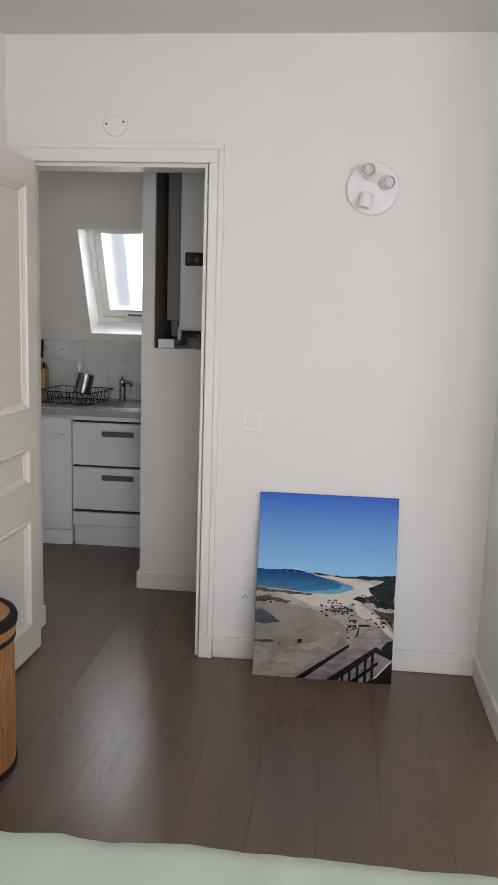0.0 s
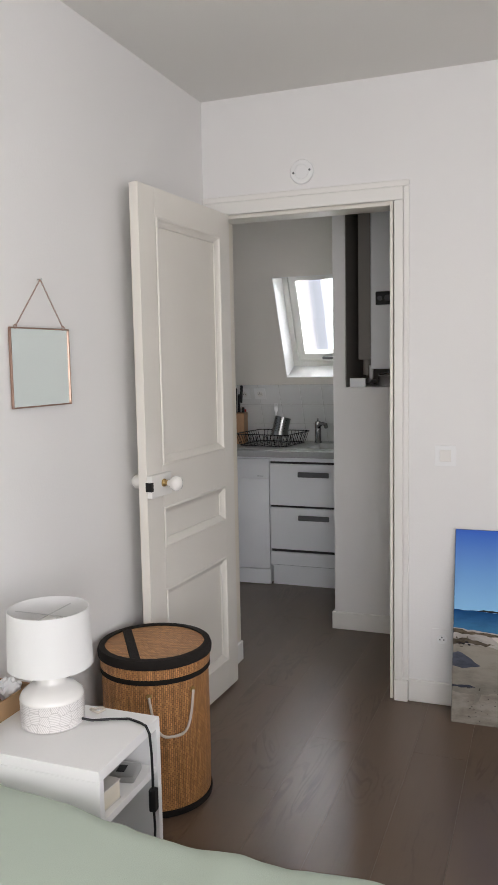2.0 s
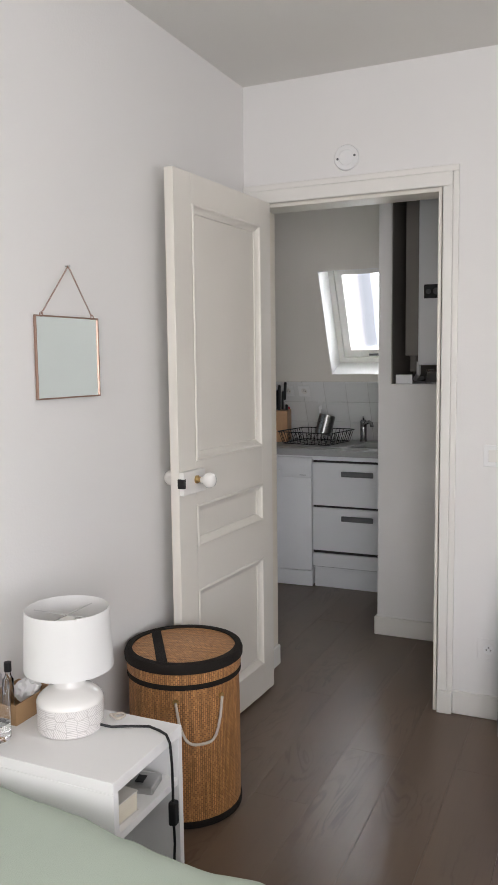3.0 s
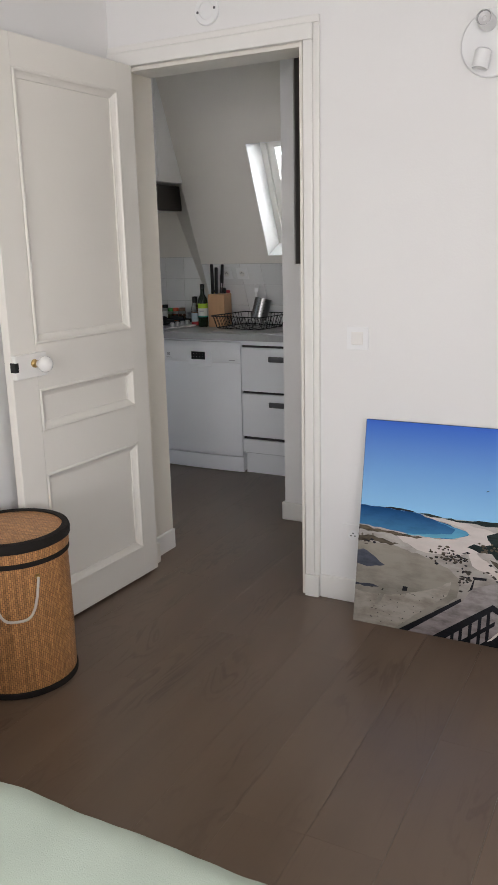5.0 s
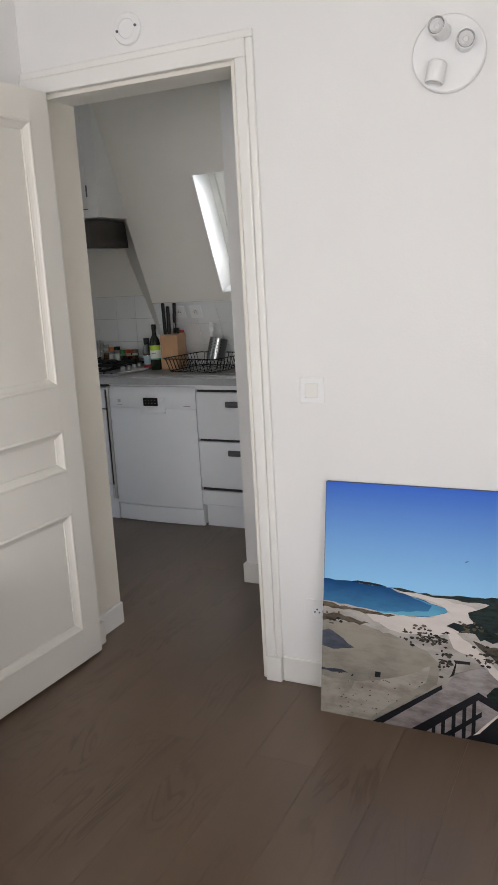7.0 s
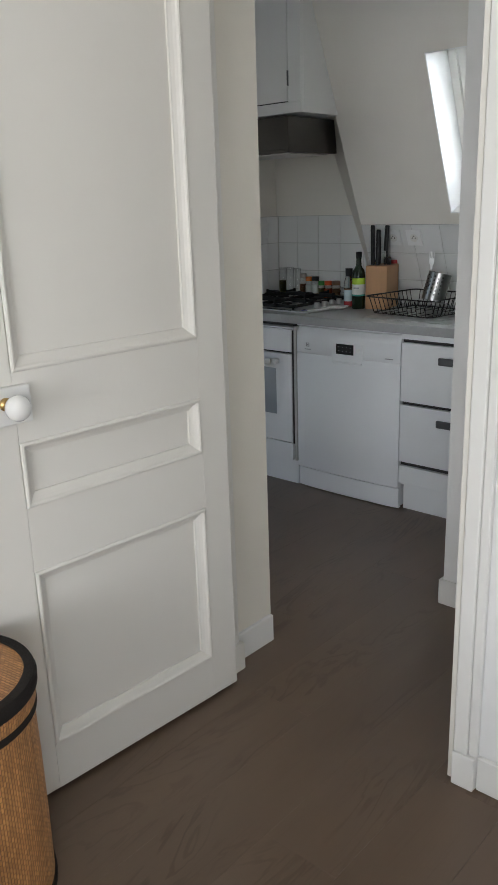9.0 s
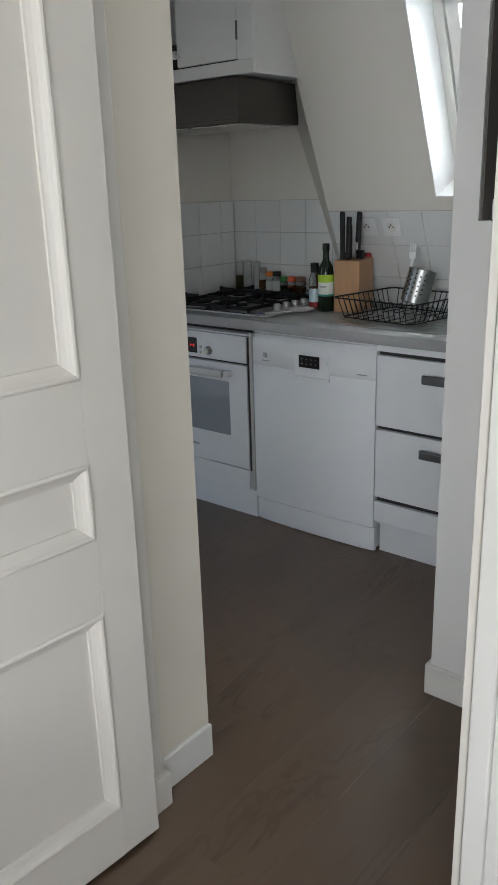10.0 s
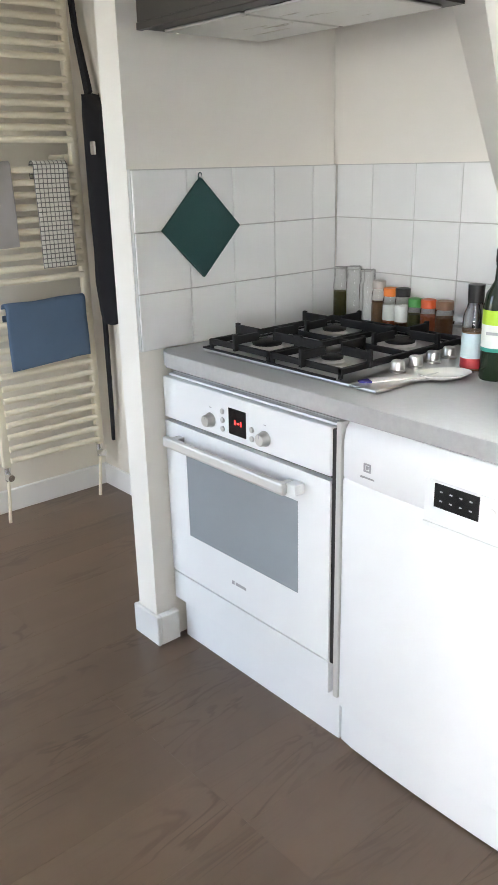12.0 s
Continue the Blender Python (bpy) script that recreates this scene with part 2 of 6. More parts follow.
DARKGREY = material("dark_grey_plastic", (0.08, 0.08, 0.085), 0.45)
TAUPE = material("dark_taupe", (0.15, 0.135, 0.118), 0.7, vary=0.08)
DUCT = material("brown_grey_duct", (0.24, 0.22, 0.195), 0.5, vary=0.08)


def check_material():
    """White cotton with a fine woven check."""
    m = material("checked_cotton", (0.70, 0.68, 0.62), 0.95, bump=0.4, grain=500)
    n, l = m.node_tree.nodes, m.node_tree.links
    b = n["Principled BSDF"]
    co, sep = n.new("ShaderNodeTexCoord"), n.new("ShaderNodeSeparateXYZ")
    l.new(co.outputs["Object"], sep.inputs[0])
    out = None
    for axis in ("Y", "Z"):
        mul, fr, lt = n.new("ShaderNodeMath"), n.new("ShaderNodeMath"), n.new("ShaderNodeMath")
        mul.operation, mul.inputs[1].default_value, fr.operation, lt.operation, lt.inputs[1].default_value = "MULTIPLY", 62, "FRACT", "LESS_THAN", 0.2
        l.new(sep.outputs[axis], mul.inputs[0]), l.new(mul.outputs[0], fr.inputs[0]), l.new(fr.outputs[0], lt.inputs[0])
        if out is None:
            out = lt
        else:
            mx = n.new("ShaderNodeMath")
            mx.operation = "MAXIMUM"
            l.new(out.outputs[0], mx.inputs[0]), l.new(lt.outputs[0], mx.inputs[1])
            out = mx
    mix = n.new("ShaderNodeMix")
    mix.data_type = "RGBA"
    mix.inputs["A"].default_value, mix.inputs["B"].default_value = (0.70, 0.68, 0.62, 1), (0.17, 0.165, 0.16, 1)
    l.new(out.outputs[0], mix.inputs["Factor"]), l.new(mix.outputs["Result"], b.inputs["Base Color"])
    return m


def shade_material():
    m = material("white_shade_fabric", (0.84, 0.83, 0.81), 0.9, vary=0.01, bump=0.15, grain=700)
    m.node_tree.nodes["Principled BSDF"].inputs["Transmission Weight"].default_value = 0.12
    return m


def led_material():
    m = bpy.data.materials.new("red_digit")
    m.use_nodes = True
    b = m.node_tree.nodes["Principled BSDF"]
    b.inputs["Base Color"].default_value = b.inputs["Emission Color"].default_value = (0.8, 0.02, 0.02, 1)
    b.inputs["Emission Strength"].default_value = 1.5
    return m


CHECK, SHADE, REDLED = check_material(), shade_material(), led_material()

# ---- mesh helpers ----


def box(bm, x0, y0, z0, x1, y1, z1, bevel=0.0, seg=2, m=None):
    v = [bm.verts.new(p) for p in ((x0, y0, z0), (x1, y0, z0), (x1, y1, z0), (x0, y1, z0), (x0, y0, z1), (x1, y0, z1), (x1, y1, z1), (x0, y1, z1))]
    f = [bm.faces.new([v[i] for i in q]) for q in ((0, 3, 2, 1), (4, 5, 6, 7), (0, 1, 5, 4), (1, 2, 6, 5), (2, 3, 7, 6), (3, 0, 4, 7))]
    if bevel:
        es = list({e for g in f for e in g.edges})
        r = bmesh.ops.bevel(bm, geom=es, offset=bevel, segments=seg, affect="EDGES", profile=0.5)
        v = list({w for g in r["faces"] for w in g.verts} | {w for w in v if w.is_valid})
    if m is not None:
        bmesh.ops.transform(bm, matrix=m, verts=v)
    return bm


def boxes(*dims, bevel=0.0, m=None):
    bm = bmesh.new()
    for d in dims:
        box(bm, *d, bevel=bevel, m=m)
    return bm


def lathe(profile, seg=28, bm=None, m=None, close=True):
    """A turned body from (radius, height) pairs, bottom to top."""
    bm = bm or bmesh.new()
    rings, made = [], []
    for r, z in profile:
        if r < 1e-6:
            rings.append([bm.verts.new((0, 0, z))])
        else:
            rings.append([bm.verts.new((r * math.cos(a), r * math.sin(a), z)) for a in (math.tau * k / seg for k in range(seg))])
        made += rings[-1]
    for a, b in zip(rings, rings[1:]):
        for k in range(seg):
            p, q = (k, (k + 1) % seg)
            if len(a) == 1 and len(b) == 1:
                break
            if len(a) == 1:
                f = (a[0], b[q], b[p])
            elif len(b) == 1:
                f = (a[p], a[q], b[0])
            else:
                f = (a[p], a[q], b[q], b[p])
            bm.faces.new(f)
    if close:
        for ring, flip in ((rings[0], True), (rings[-1], False)):
            if len(ring) > 1:
                bm.faces.new(list(reversed(ring)) if flip else ring)
    if m is not None:
        bmesh.ops.transform(bm, matrix=m, verts=made)
    return bm


def tube(points, r, seg=8, bm=None, closed=False):
    """A round rod along a line of points."""
    bm = bm or bmesh.new()
    pts = [Vector(p) for p in points]
    n = len(pts)
    rings = []
    for i, p in enumerate(pts):
        a = pts[i - 1] if (i or closed) else p
        b = pts[(i + 1) % n] if (i < n - 1 or closed) else p
        d = (b - a).normalized()
        u = d.orthogonal().normalized() if not rings else (side - d * side.dot(d)).normalized()
        side = u
        w = d.cross(u)
        rings.append([bm.verts.new(p + r * (math.cos(t) * u + math.sin(t) * w)) for t in (math.tau * k / seg for k in range(seg))])
    pairs = list(zip(rings, rings[1:])) + ([(rings[-1], rings[0])] if closed else [])
    for a, b in pairs:
        for k in range(seg):
            bm.faces.new((a[k], a[(k + 1) % seg], b[(k + 1) % seg], b[k]))
    if not closed:
        bm.faces.new(list(reversed(rings[0])))
        bm.faces.new(rings[-1])
    return bm


def prism(poly, axis, lo, hi, bm=None, m=None):
    """A flat outline pushed along an axis: poly in the two other axes, in order."""
    bm = bm or bmesh.new()

    def at(p, d):
        return {"x": (d, p[0], p[1]), "y": (p[0], d, p[1]), "z": (p[0], p[1], d)}[axis]

    a, b = [bm.verts.new(at(p, lo)) for p in poly], [bm.verts.new(at(p, hi)) for p in poly]
    bm.faces.new(a), bm.faces.new(b)
    for k in range(len(poly)):
        j = (k + 1) % len(poly)
        bm.faces.new((a[k], a[j], b[j], b[k]))
    bmesh.ops.recalc_face_normals(bm, faces=bm.faces[:])
    if m is not None:
        bmesh.ops.transform(bm, matrix=m, verts=a + b)
    return bm


def ring(x0, z0, x1, z1, a0, b0, a1, b1, y0, y1, bm=None, m=None):
    """A flat frame in x and z, y0 to y1 thick: outer rectangle, inner rectangle."""
    bm = bm or bmesh.new()
    v = [[bm.verts.new((x, y, z)) for x, z in q] for y in (y0, y1) for q in (((x0, z0), (x1, z0), (x1, z1), (x0, z1)), ((a0, b0), (a1, b0), (a1, b1), (a0, b1)))]
    for p, q in ((0, 1), (1, 3), (3, 2), (2, 0)):
        for k in range(4):
            j = (k + 1) % 4
            bm.faces.new((v[p][k], v[p][j], v[q][j], v[q][k]))
    if m is not None:
        bmesh.ops.transform(bm, matrix=m, verts=[w for q in v for w in q])
    return bm


def part(name, bm, mat, parent=None, label="", smooth=False):
    me = bpy.data.meshes.new(name)
    bmesh.ops.recalc_face_normals(bm, faces=bm.faces[:])
    bm.to_mesh(me)
    bm.free()
    me.materials.append(mat)
    if smooth:
        me.shade_smooth()
        me.set_sharp_from_angle(angle=radians(40))
    ob = new(name, me)
    if parent:
        ob.parent = parent
    if label:
        tagged(ob, label)
    return ob


def thing(name, m, label, category, group=""):
    ob = new(name)
    ob.empty_display_size = 0.05
    ob.matrix_world = m
    return tagged(ob, label, category, group)


def setting(name, bm, mat, label, category, smooth=False):
    return tagged(part(name, bm, mat, None, "", smooth), label, category, "", "structure")


# ---- the rooms ----
WEST, NORTH, EAST, CEILING = -1.119, 3.138, 0.852, 2.49
NBACK = 3.345
OPEN0, OPEN1, OPENTOP = -1.072, -0.308, 2.016
KWEST, KNORTH, KEAST = -3.72, 5.03, 1.2
RECESS = 5.19
TOP = 0.852  # worktop height
SIDE = -2.53  # face of the partition beside the hob

setting("wall_north", boxes((WEST, NORTH, 0, OPEN0, NBACK, CEILING), (OPEN1, NORTH, 0, KEAST, NBACK, CEILING), (OPEN0, NORTH, OPENTOP + 0.03, OPEN1, NBACK, CEILING)), WALL,
        "white painted bedroom wall with the door opening", "wall")
setting("wall_west", boxes((WEST - 0.15, SOUTH, 0, WEST, NBACK, CEILING)), WALL, "white painted bedroom side wall", "wall")
setting("wall_east", boxes((EAST, 2.6, 0, EAST + 0.12, NORTH, CEILING), (EAST + 0.12, 2.6, 0, 2.1, 2.72, CEILING), (2.0, SOUTH, 0, 2.1, EY0, CEILING), (2.0, EY1, 0, 2.1, 2.6, CEILING), (2.0, EY0, 0, 2.1, EY1, EZ0), (2.0, EY0, EZ1, 2.1, EY1, CEILING)), WALL, "white painted wall with a jog", "wall")
setting("wall_south", boxes((WEST, SOUTH - 0.2, 0, WX0, SOUTH, CEILING), (WX1, SOUTH - 0.2, 0, 2.1, SOUTH, CEILING), (WX0, SOUTH - 0.2, 0, WX1, SOUTH, WZ0), (WX0, SOUTH - 0.2, WZ1, WX1, SOUTH, CEILING)), WALL,
        "white painted wall with a window", "wall")
setting("ceiling", boxes((WEST - 0.15, SOUTH - 0.2, CEILING, 2.1, NBACK, CEILING + 0.1)), CEIL, "matt white bedroom ceiling", "ceiling")
setting("ceiling_kitchen", boxes((KWEST - 0.1, NBACK, CEILING, KEAST, 5.6, CEILING + 0.1)), CEIL, "matt white kitchen ceiling", "ceiling")
setting("wall_kitchen_west", boxes((KWEST - 0.1, NBACK - 0.1, 0, KWEST, KNORTH + 0.1, CEILING)), CREAMWALL, "cream wall behind the towel radiator", "wall")
# the opening in this unseen wall is assumed, made for the fill lamp
setting("wall_kitchen_south", boxes((KWEST, NBACK - 0.1, 0, KX0, NBACK, CEILING), (KX1, NBACK - 0.1, 0, WEST - 0.15, NBACK, CEILING), (KX0, NBACK - 0.1, 0, KX1, NBACK, KZ0), (KX0, NBACK - 0.1, KZ1, KX1, NBACK, CEILING)), WALL, "white painted kitchen wall with an added, unseen opening for fill light", "wall")
setting("wall_kitchen_north", boxes((KWEST, KNORTH, 0, -2.632, KNORTH + 0.1, CEILING)), CREAMWALL, "cream wall beside the radiator", "wall")
setting("wall_kitchen_east", boxes((KEAST, NBACK, 0, KEAST + 0.1, 5.6, CEILING)), WALL, "white kitchen end wall", "wall")
partition = setting("wall_partition", boxes((-2.632, 4.487, 0, SIDE - 0.014, RECESS, CEILING)), KITCHENWALL, "short white partition at the end of the worktop", "wall")
recess_wall = setting("wall_hob_recess", boxes((-2.632, RECESS + 0.003, 0, -1.86, RECESS + 0.1, CEILING)), KITCHENWALL, "white wall behind the hob", "wall")

# the roof slope with the skylight opening: x along, u up the slope, n outward
LEAN = math.sqrt(1 + 0.438 ** 2)
SLOPE = Matrix(((1, 0, 0, 0), (0, -0.438 / LEAN, 1 / LEAN, 5.1649), (0, 1 / LEAN, 0.438 / LEAN, 0.84), (0, 0, 0, 1)))
SKX0, SKX1, SKU0, SKU1, DEEP = -1.347, -0.60, 0.491, 1.174, 0.25
EDGE = -1.838
slope = boxes((EDGE, -0.02, 0, SKX0, 1.9, DEEP), (SKX1, -0.02, 0, KEAST, 1.9, DEEP), (SKX0, -0.02, 0, SKX1, SKU0, DEEP), (SKX0, SKU1, 0, SKX1, 1.9, DEEP), m=SLOPE)
slope_wall = setting("wall_slope", slope, KITCHENWALL, "sloping white attic wall with a skylight opening", "wall")


def cheek():
    """The splayed narrow wall that joins the hob recess to the roof slope."""
    bm = bmesh.new()
    low, high = [], []
    for row, z in ((low, TOP - 0.014), (high, CEILING)):
        y = 5.1649 - 0.438 * (z - 0.84)
        for x, yy in ((EDGE - 0.001, y), (EDGE - 0.87 * (RECESS - y), RECESS + 0.002), (EDGE - 0.001, RECESS + 0.09)):
            row.append(bm.verts.new((x, yy, z)))
    bm.faces.new(low), bm.faces.new(high)
    for k in range(3):
        bm.faces.new((low[k], low[(k + 1) % 3], high[(k + 1) % 3], high[k]))
    setting("wall_cheek", bm, KITCHENWALL, "narrow splayed white wall beside the roof slope", "wall")


cheek()
setting("wall_under_slope", boxes((-1.86, 5.18, 0, KEAST, 5.3, 0.82)), WALL, "white wall behind the kitchen units", "wall")

# boiler cupboard
setting("wall_boiler_column", boxes((-0.755, 3.905, 0, 0.3, 4.45, 1.262), (-0.755, 3.905, 1.262, -0.692, 4.45, CEILING), (-0.1, 3.905, 1.262, 0.3, 4.45, CEILING), (-0.692, 4.39, 1.262, -0.1, 4.45, CEILING)), WALL,
        "white boiler cupboard with an open niche", "wall")

# thin dark sheets added over the white niche walls to darken the inside
setting("niche_dark_sheets", boxes((-0.691, 3.915, 1.2635, -0.687, 4.386, CEILING), (-0.687, 4.382, 1.2635, -0.1, 4.389, CEILING)), TAUPE, "thin dark brownish sheets added to darken the boiler niche", "wall lining")


def skirting(name, runs):
    bm = bmesh.new()
    for x0, y0, x1, y1 in runs:
        box(bm, x0, y0, 0, x1, y1, 0.092, bevel=0.003, seg=1)
    setting(name, bm, TRIM, "white painted skirting board", "baseboard")


skirting("baseboard_north", [(-0.246, NORTH - 0.014, EAST, NORTH)])
skirting("baseboard_east", [(EAST - 0.014, 2.6, EAST, NORTH - 0.014)])
skirting("baseboard_west", [(WEST, SOUTH, WEST + 0.014, 3.09)])
skirting("baseboard_reveal", [(OPEN0, 3.17, OPEN0 + 0.014, NBACK + 0.002)])
skirting("baseboard_column", [(-0.768, 3.892, 0.3, 3.905), (-0.768, 3.905, -0.755, 4.45)])
skirting("baseboard_partition", [(-2.644, 4.474, -2.522, 4.487), (-2.644, 4.487, -2.632, KNORTH), (SIDE - 0.014, 4.487, -2.522, 4.55)])
skirting("baseboard_kitchen", [(KWEST, NBACK, KWEST + 0.014, KNORTH), (KWEST + 0.014, KNORTH - 0.014, -2.644, KNORTH)])

# door frame: moulded casing, lining and rebate
door_frame = thing("door_frame", pose(0, 0, 0), "cream painted wooden frame round the doorway", "door frame")
tagged(door_frame, kind="structure")
part("hinge_post", boxes((-1.117, 3.098, 0.09, -1.034, 3.156, OPENTOP - 0.002), bevel=0.002), DOORPAINT, door_frame)
part("post_foot", boxes((-1.117, 3.096, 0, -1.022, 3.168, 0.0895), bevel=0.003), DOORPAINT, door_frame)
part("casing", boxes((-0.303, 3.114, 0.09, -0.268, NORTH, OPENTOP), (-0.268, 3.121, 0.09, -0.246, NORTH, OPENTOP + 0.052), bevel=0.004), TRIM, door_frame)
part("reveal_lining", boxes((OPEN0, 3.167, 0.093, OPEN0 + 0.003, NBACK, OPENTOP - 0.001)), CREAMWALL, door_frame, "cream painted plaster reveal")
part("plinth_block", boxes((-0.304, 3.110, 0, -0.247, NORTH, 0.09), bevel=0.003), TRIM, door_frame)
part("head_casing", boxes((-1.117, 3.114, OPENTOP, -0.268, NORTH, OPENTOP + 0.052), (-1.117, 3.121, OPENTOP + 0.052, -0.246, NORTH, OPENTOP + 0.076), bevel=0.004), TRIM, door_frame)
part("lining", boxes((-0.322, 3.128, 0, -0.309, 3.20, OPENTOP), (-1.034, 3.14, OPENTOP - 0.014, -0.322, 3.20, OPENTOP), (OPEN0, 3.14, OPENTOP, OPEN1, NBACK - 0.002, OPENTOP + 0.03), bevel=0.002), DOORPAINT, door_frame)


def skylight():
    t = thing("skylight_window", SLOPE, "white framed roof window with a handle bar", "window")
    tagged(t, kind="structure")
    n0, n1 = 0.175, 0.262
    x0, x1, u0, u1 = SKX0 + 0.002, SKX1 - 0.002, SKU0 + 0.002, SKU1 - 0.002
    w = 0.036
    lin = boxes((SKX0 + 0.0005, SKU0 + 0.0005, 0.001, SKX0 + 0.004, SKU1 - 0.0005, n0), (SKX1 - 0.004, SKU0 + 0.0005, 0.001, SKX1 - 0.0005, SKU1 - 0.0005, n0), (SKX0 + 0.004, SKU0 + 0.0005, 0.001, SKX1 - 0.004, SKU0 + 0.004, n0), (SKX0 + 0.004, SKU1 - 0.004, 0.001, SKX1 - 0.004, SKU1 - 0.0005, n0))
    part("reveal_lining", lin, WHITEPLASTIC, t, "bright white reveal boards")
    part("window_frame", ring(x0, u0, x1, u1, x0 + w, u0 + w, x1 - w, u1 - w, n0, n1, m=Matrix(((1, 0, 0, 0), (0, 0, 1, 0), (0, 1, 0, 0), (0, 0, 0, 1)))), TRIM, t)
    a, b, c, d = x0 + w + 0.004, x1 - w - 0.004, u0 + w + 0.004, u1 - w - 0.004
    s = 0.046
    part("sash", ring(a, c, b, d, a + s, c + s, b - s, d - s, n0 + 0.012, n1 - 0.01, m=Matrix(((1, 0, 0, 0), (0, 0, 1, 0), (0, 1, 0, 0), (0, 0, 0, 1)))), TRIM, t)
    pane = part("pane", boxes((a + s, c + s, 0.240, b - s, d - s, 0.244)), PANE, t)
    pane.visible_shadow = False
    h = part("handle", boxes(((a + b) / 2 - 0.16, c + 0.018, n0 - 0.022, (a + b) / 2 + 0.1, c + 0.034, n0 - 0.008), ((a + b) / 2 - 0.05, c + 0.012, n0 - 0.008, (a + b) / 2 + 0.0, c + 0.04, n0 + 0.012), bevel=0.003), GREYMETAL, t, "grey metal handle bar")


skylight()


def sky_backdrop():
    """Bright overcast sky over a pale gable, far outside the roof window."""
    m = bpy.data.materials.new("bright_sky")
    m.use_nodes = True
    n, l = m.node_tree.nodes, m.node_tree.links
    n.remove(n["Principled BSDF"])
    em, co, sep, ramp = n.new("ShaderNodeEmission"), n.new("ShaderNodeTexCoord"), n.new("ShaderNodeSeparateXYZ"), n.new("ShaderNodeValToRGB")
    noi, add = n.new("ShaderNodeTexNoise"), n.new("ShaderNodeMath")
    noi.inputs["Scale"].default_value = 3.0
    l.new(co.outputs["Generated"], sep.inputs[0]), l.new(co.outputs["Generated"], noi.inputs["Vector"])
    add.operation, add.inputs[1].default_value = "MULTIPLY_ADD", 0.04
    l.new(noi.outputs[0], add.inputs[0]), l.new(sep.outputs["X"], add.inputs[2]), l.new(add.outputs[0], ramp.inputs[0])
    e = ramp.color_ramp.elements
    e[0].position, e[0].color = 0.0, (0.93, 0.96, 1, 1)
    e[1].position, e[1].color = 1.0, (0.93, 0.96, 1.0, 1)
    for p, c in ((0.362, (0.97, 0.98, 1, 1)), (0.374, (0.105, 0.09, 0.08, 1)), (0.380, (0.084, 0.08, 0.084, 1)), (0.388, (0.038, 0.04, 0.045, 1)), (0.402, (0.044, 0.046, 0.052, 1)), (0.408, (0.9, 0.95, 1.0, 1))):
        k = e.new(p)
        k.color = c
    em.inputs["Strength"].default_value = 19.0
    l.new(ramp.outputs[0], em.inputs["Color"]), l.new(em.outputs[0], n["Material Output"].inputs["Surface"])
    ob = tagged(part("backdrop", boxes((-6.0, -3.0, 4.0, 4.0, 5.0, 4.02), m=SLOPE), m), "bright overcast sky and a pale gable outside", "backdrop", "", "structure")


sky_backdrop()

# ---- floor boards ----
floor = setting("floor", boxes((WEST - 0.15, SOUTH - 0.2, -0.1, 2.1, NBACK - 0.1, -0.012), (KWEST - 0.1, NBACK - 0.1, -0.1, KEAST + 0.1, 5.3, -0.012)), SUBFLOOR, "grey-brown stained oak board floor", "floor")
PLANK = 0.19
plank_meshes = {}


def plank(x, y0, length):
    if length not in plank_meshes:
        bm = boxes((0, 0, -0.012, PLANK - 0.0005, length - 0.0003, 0), bevel=0.0004)
        me = bpy.data.meshes.new("floor_board")
        bm.to_mesh(me)
        bm.free()
        me.materials.append(FLOORWOOD)
        plank_meshes[length] = me
    ob = new("floor_board", plank_meshes[length])
    ob.location, ob.parent = (x, y0, 0), floor


def lay_floor():
    rng = random.Random(4)
    x = KWEST - 0.05
    while x < 1.92:
        start = SOUTH if x > WEST - 0.3 else NBACK - 0.1
        end = 5.2 if x < KEAST else NBACK - 0.1
        y = start - rng.choice((0.2, 0.6, 1.0, 1.3))
        while y < end:
            n = rng.choice((1.2, 1.6, 2.0, 2.0))
            a, b = max(y, start), min(y + n, end)
            if b - a > 0.05:
                plank(x, a, round(b - a, 3))
            y += n
        x += PLANK


# ---- tiles ----


def tile_field(parent, m, xs, us, t=0.15):
    """Glazed tiles with rounded edges: columns between xs, rows between us, in a plane's own axes."""
    shared = {}
    for x0, x1 in zip(xs, xs[1:]):
        for u0, u1 in zip(us, us[1:]):
            key = (round(x1 - x0, 3), round(u1 - u0, 3))
            if key not in shared:
                bm = boxes((0.0012, 0.0012, 0, key[0] - 0.0012, key[1] - 0.0012, 0.006), bevel=0.0015)
                me = bpy.data.meshes.new("tile")
                bmesh.ops.recalc_face_normals(bm, faces=bm.faces[:])
                bm.to_mesh(me)
                bm.free()
                me.materials.append(TILE)
                shared[key] = me
            ob = new("tile", shared[key])
            ob.parent = parent
            ob.matrix_local = m @ Matrix.Translation((x0, u0, 0.0))


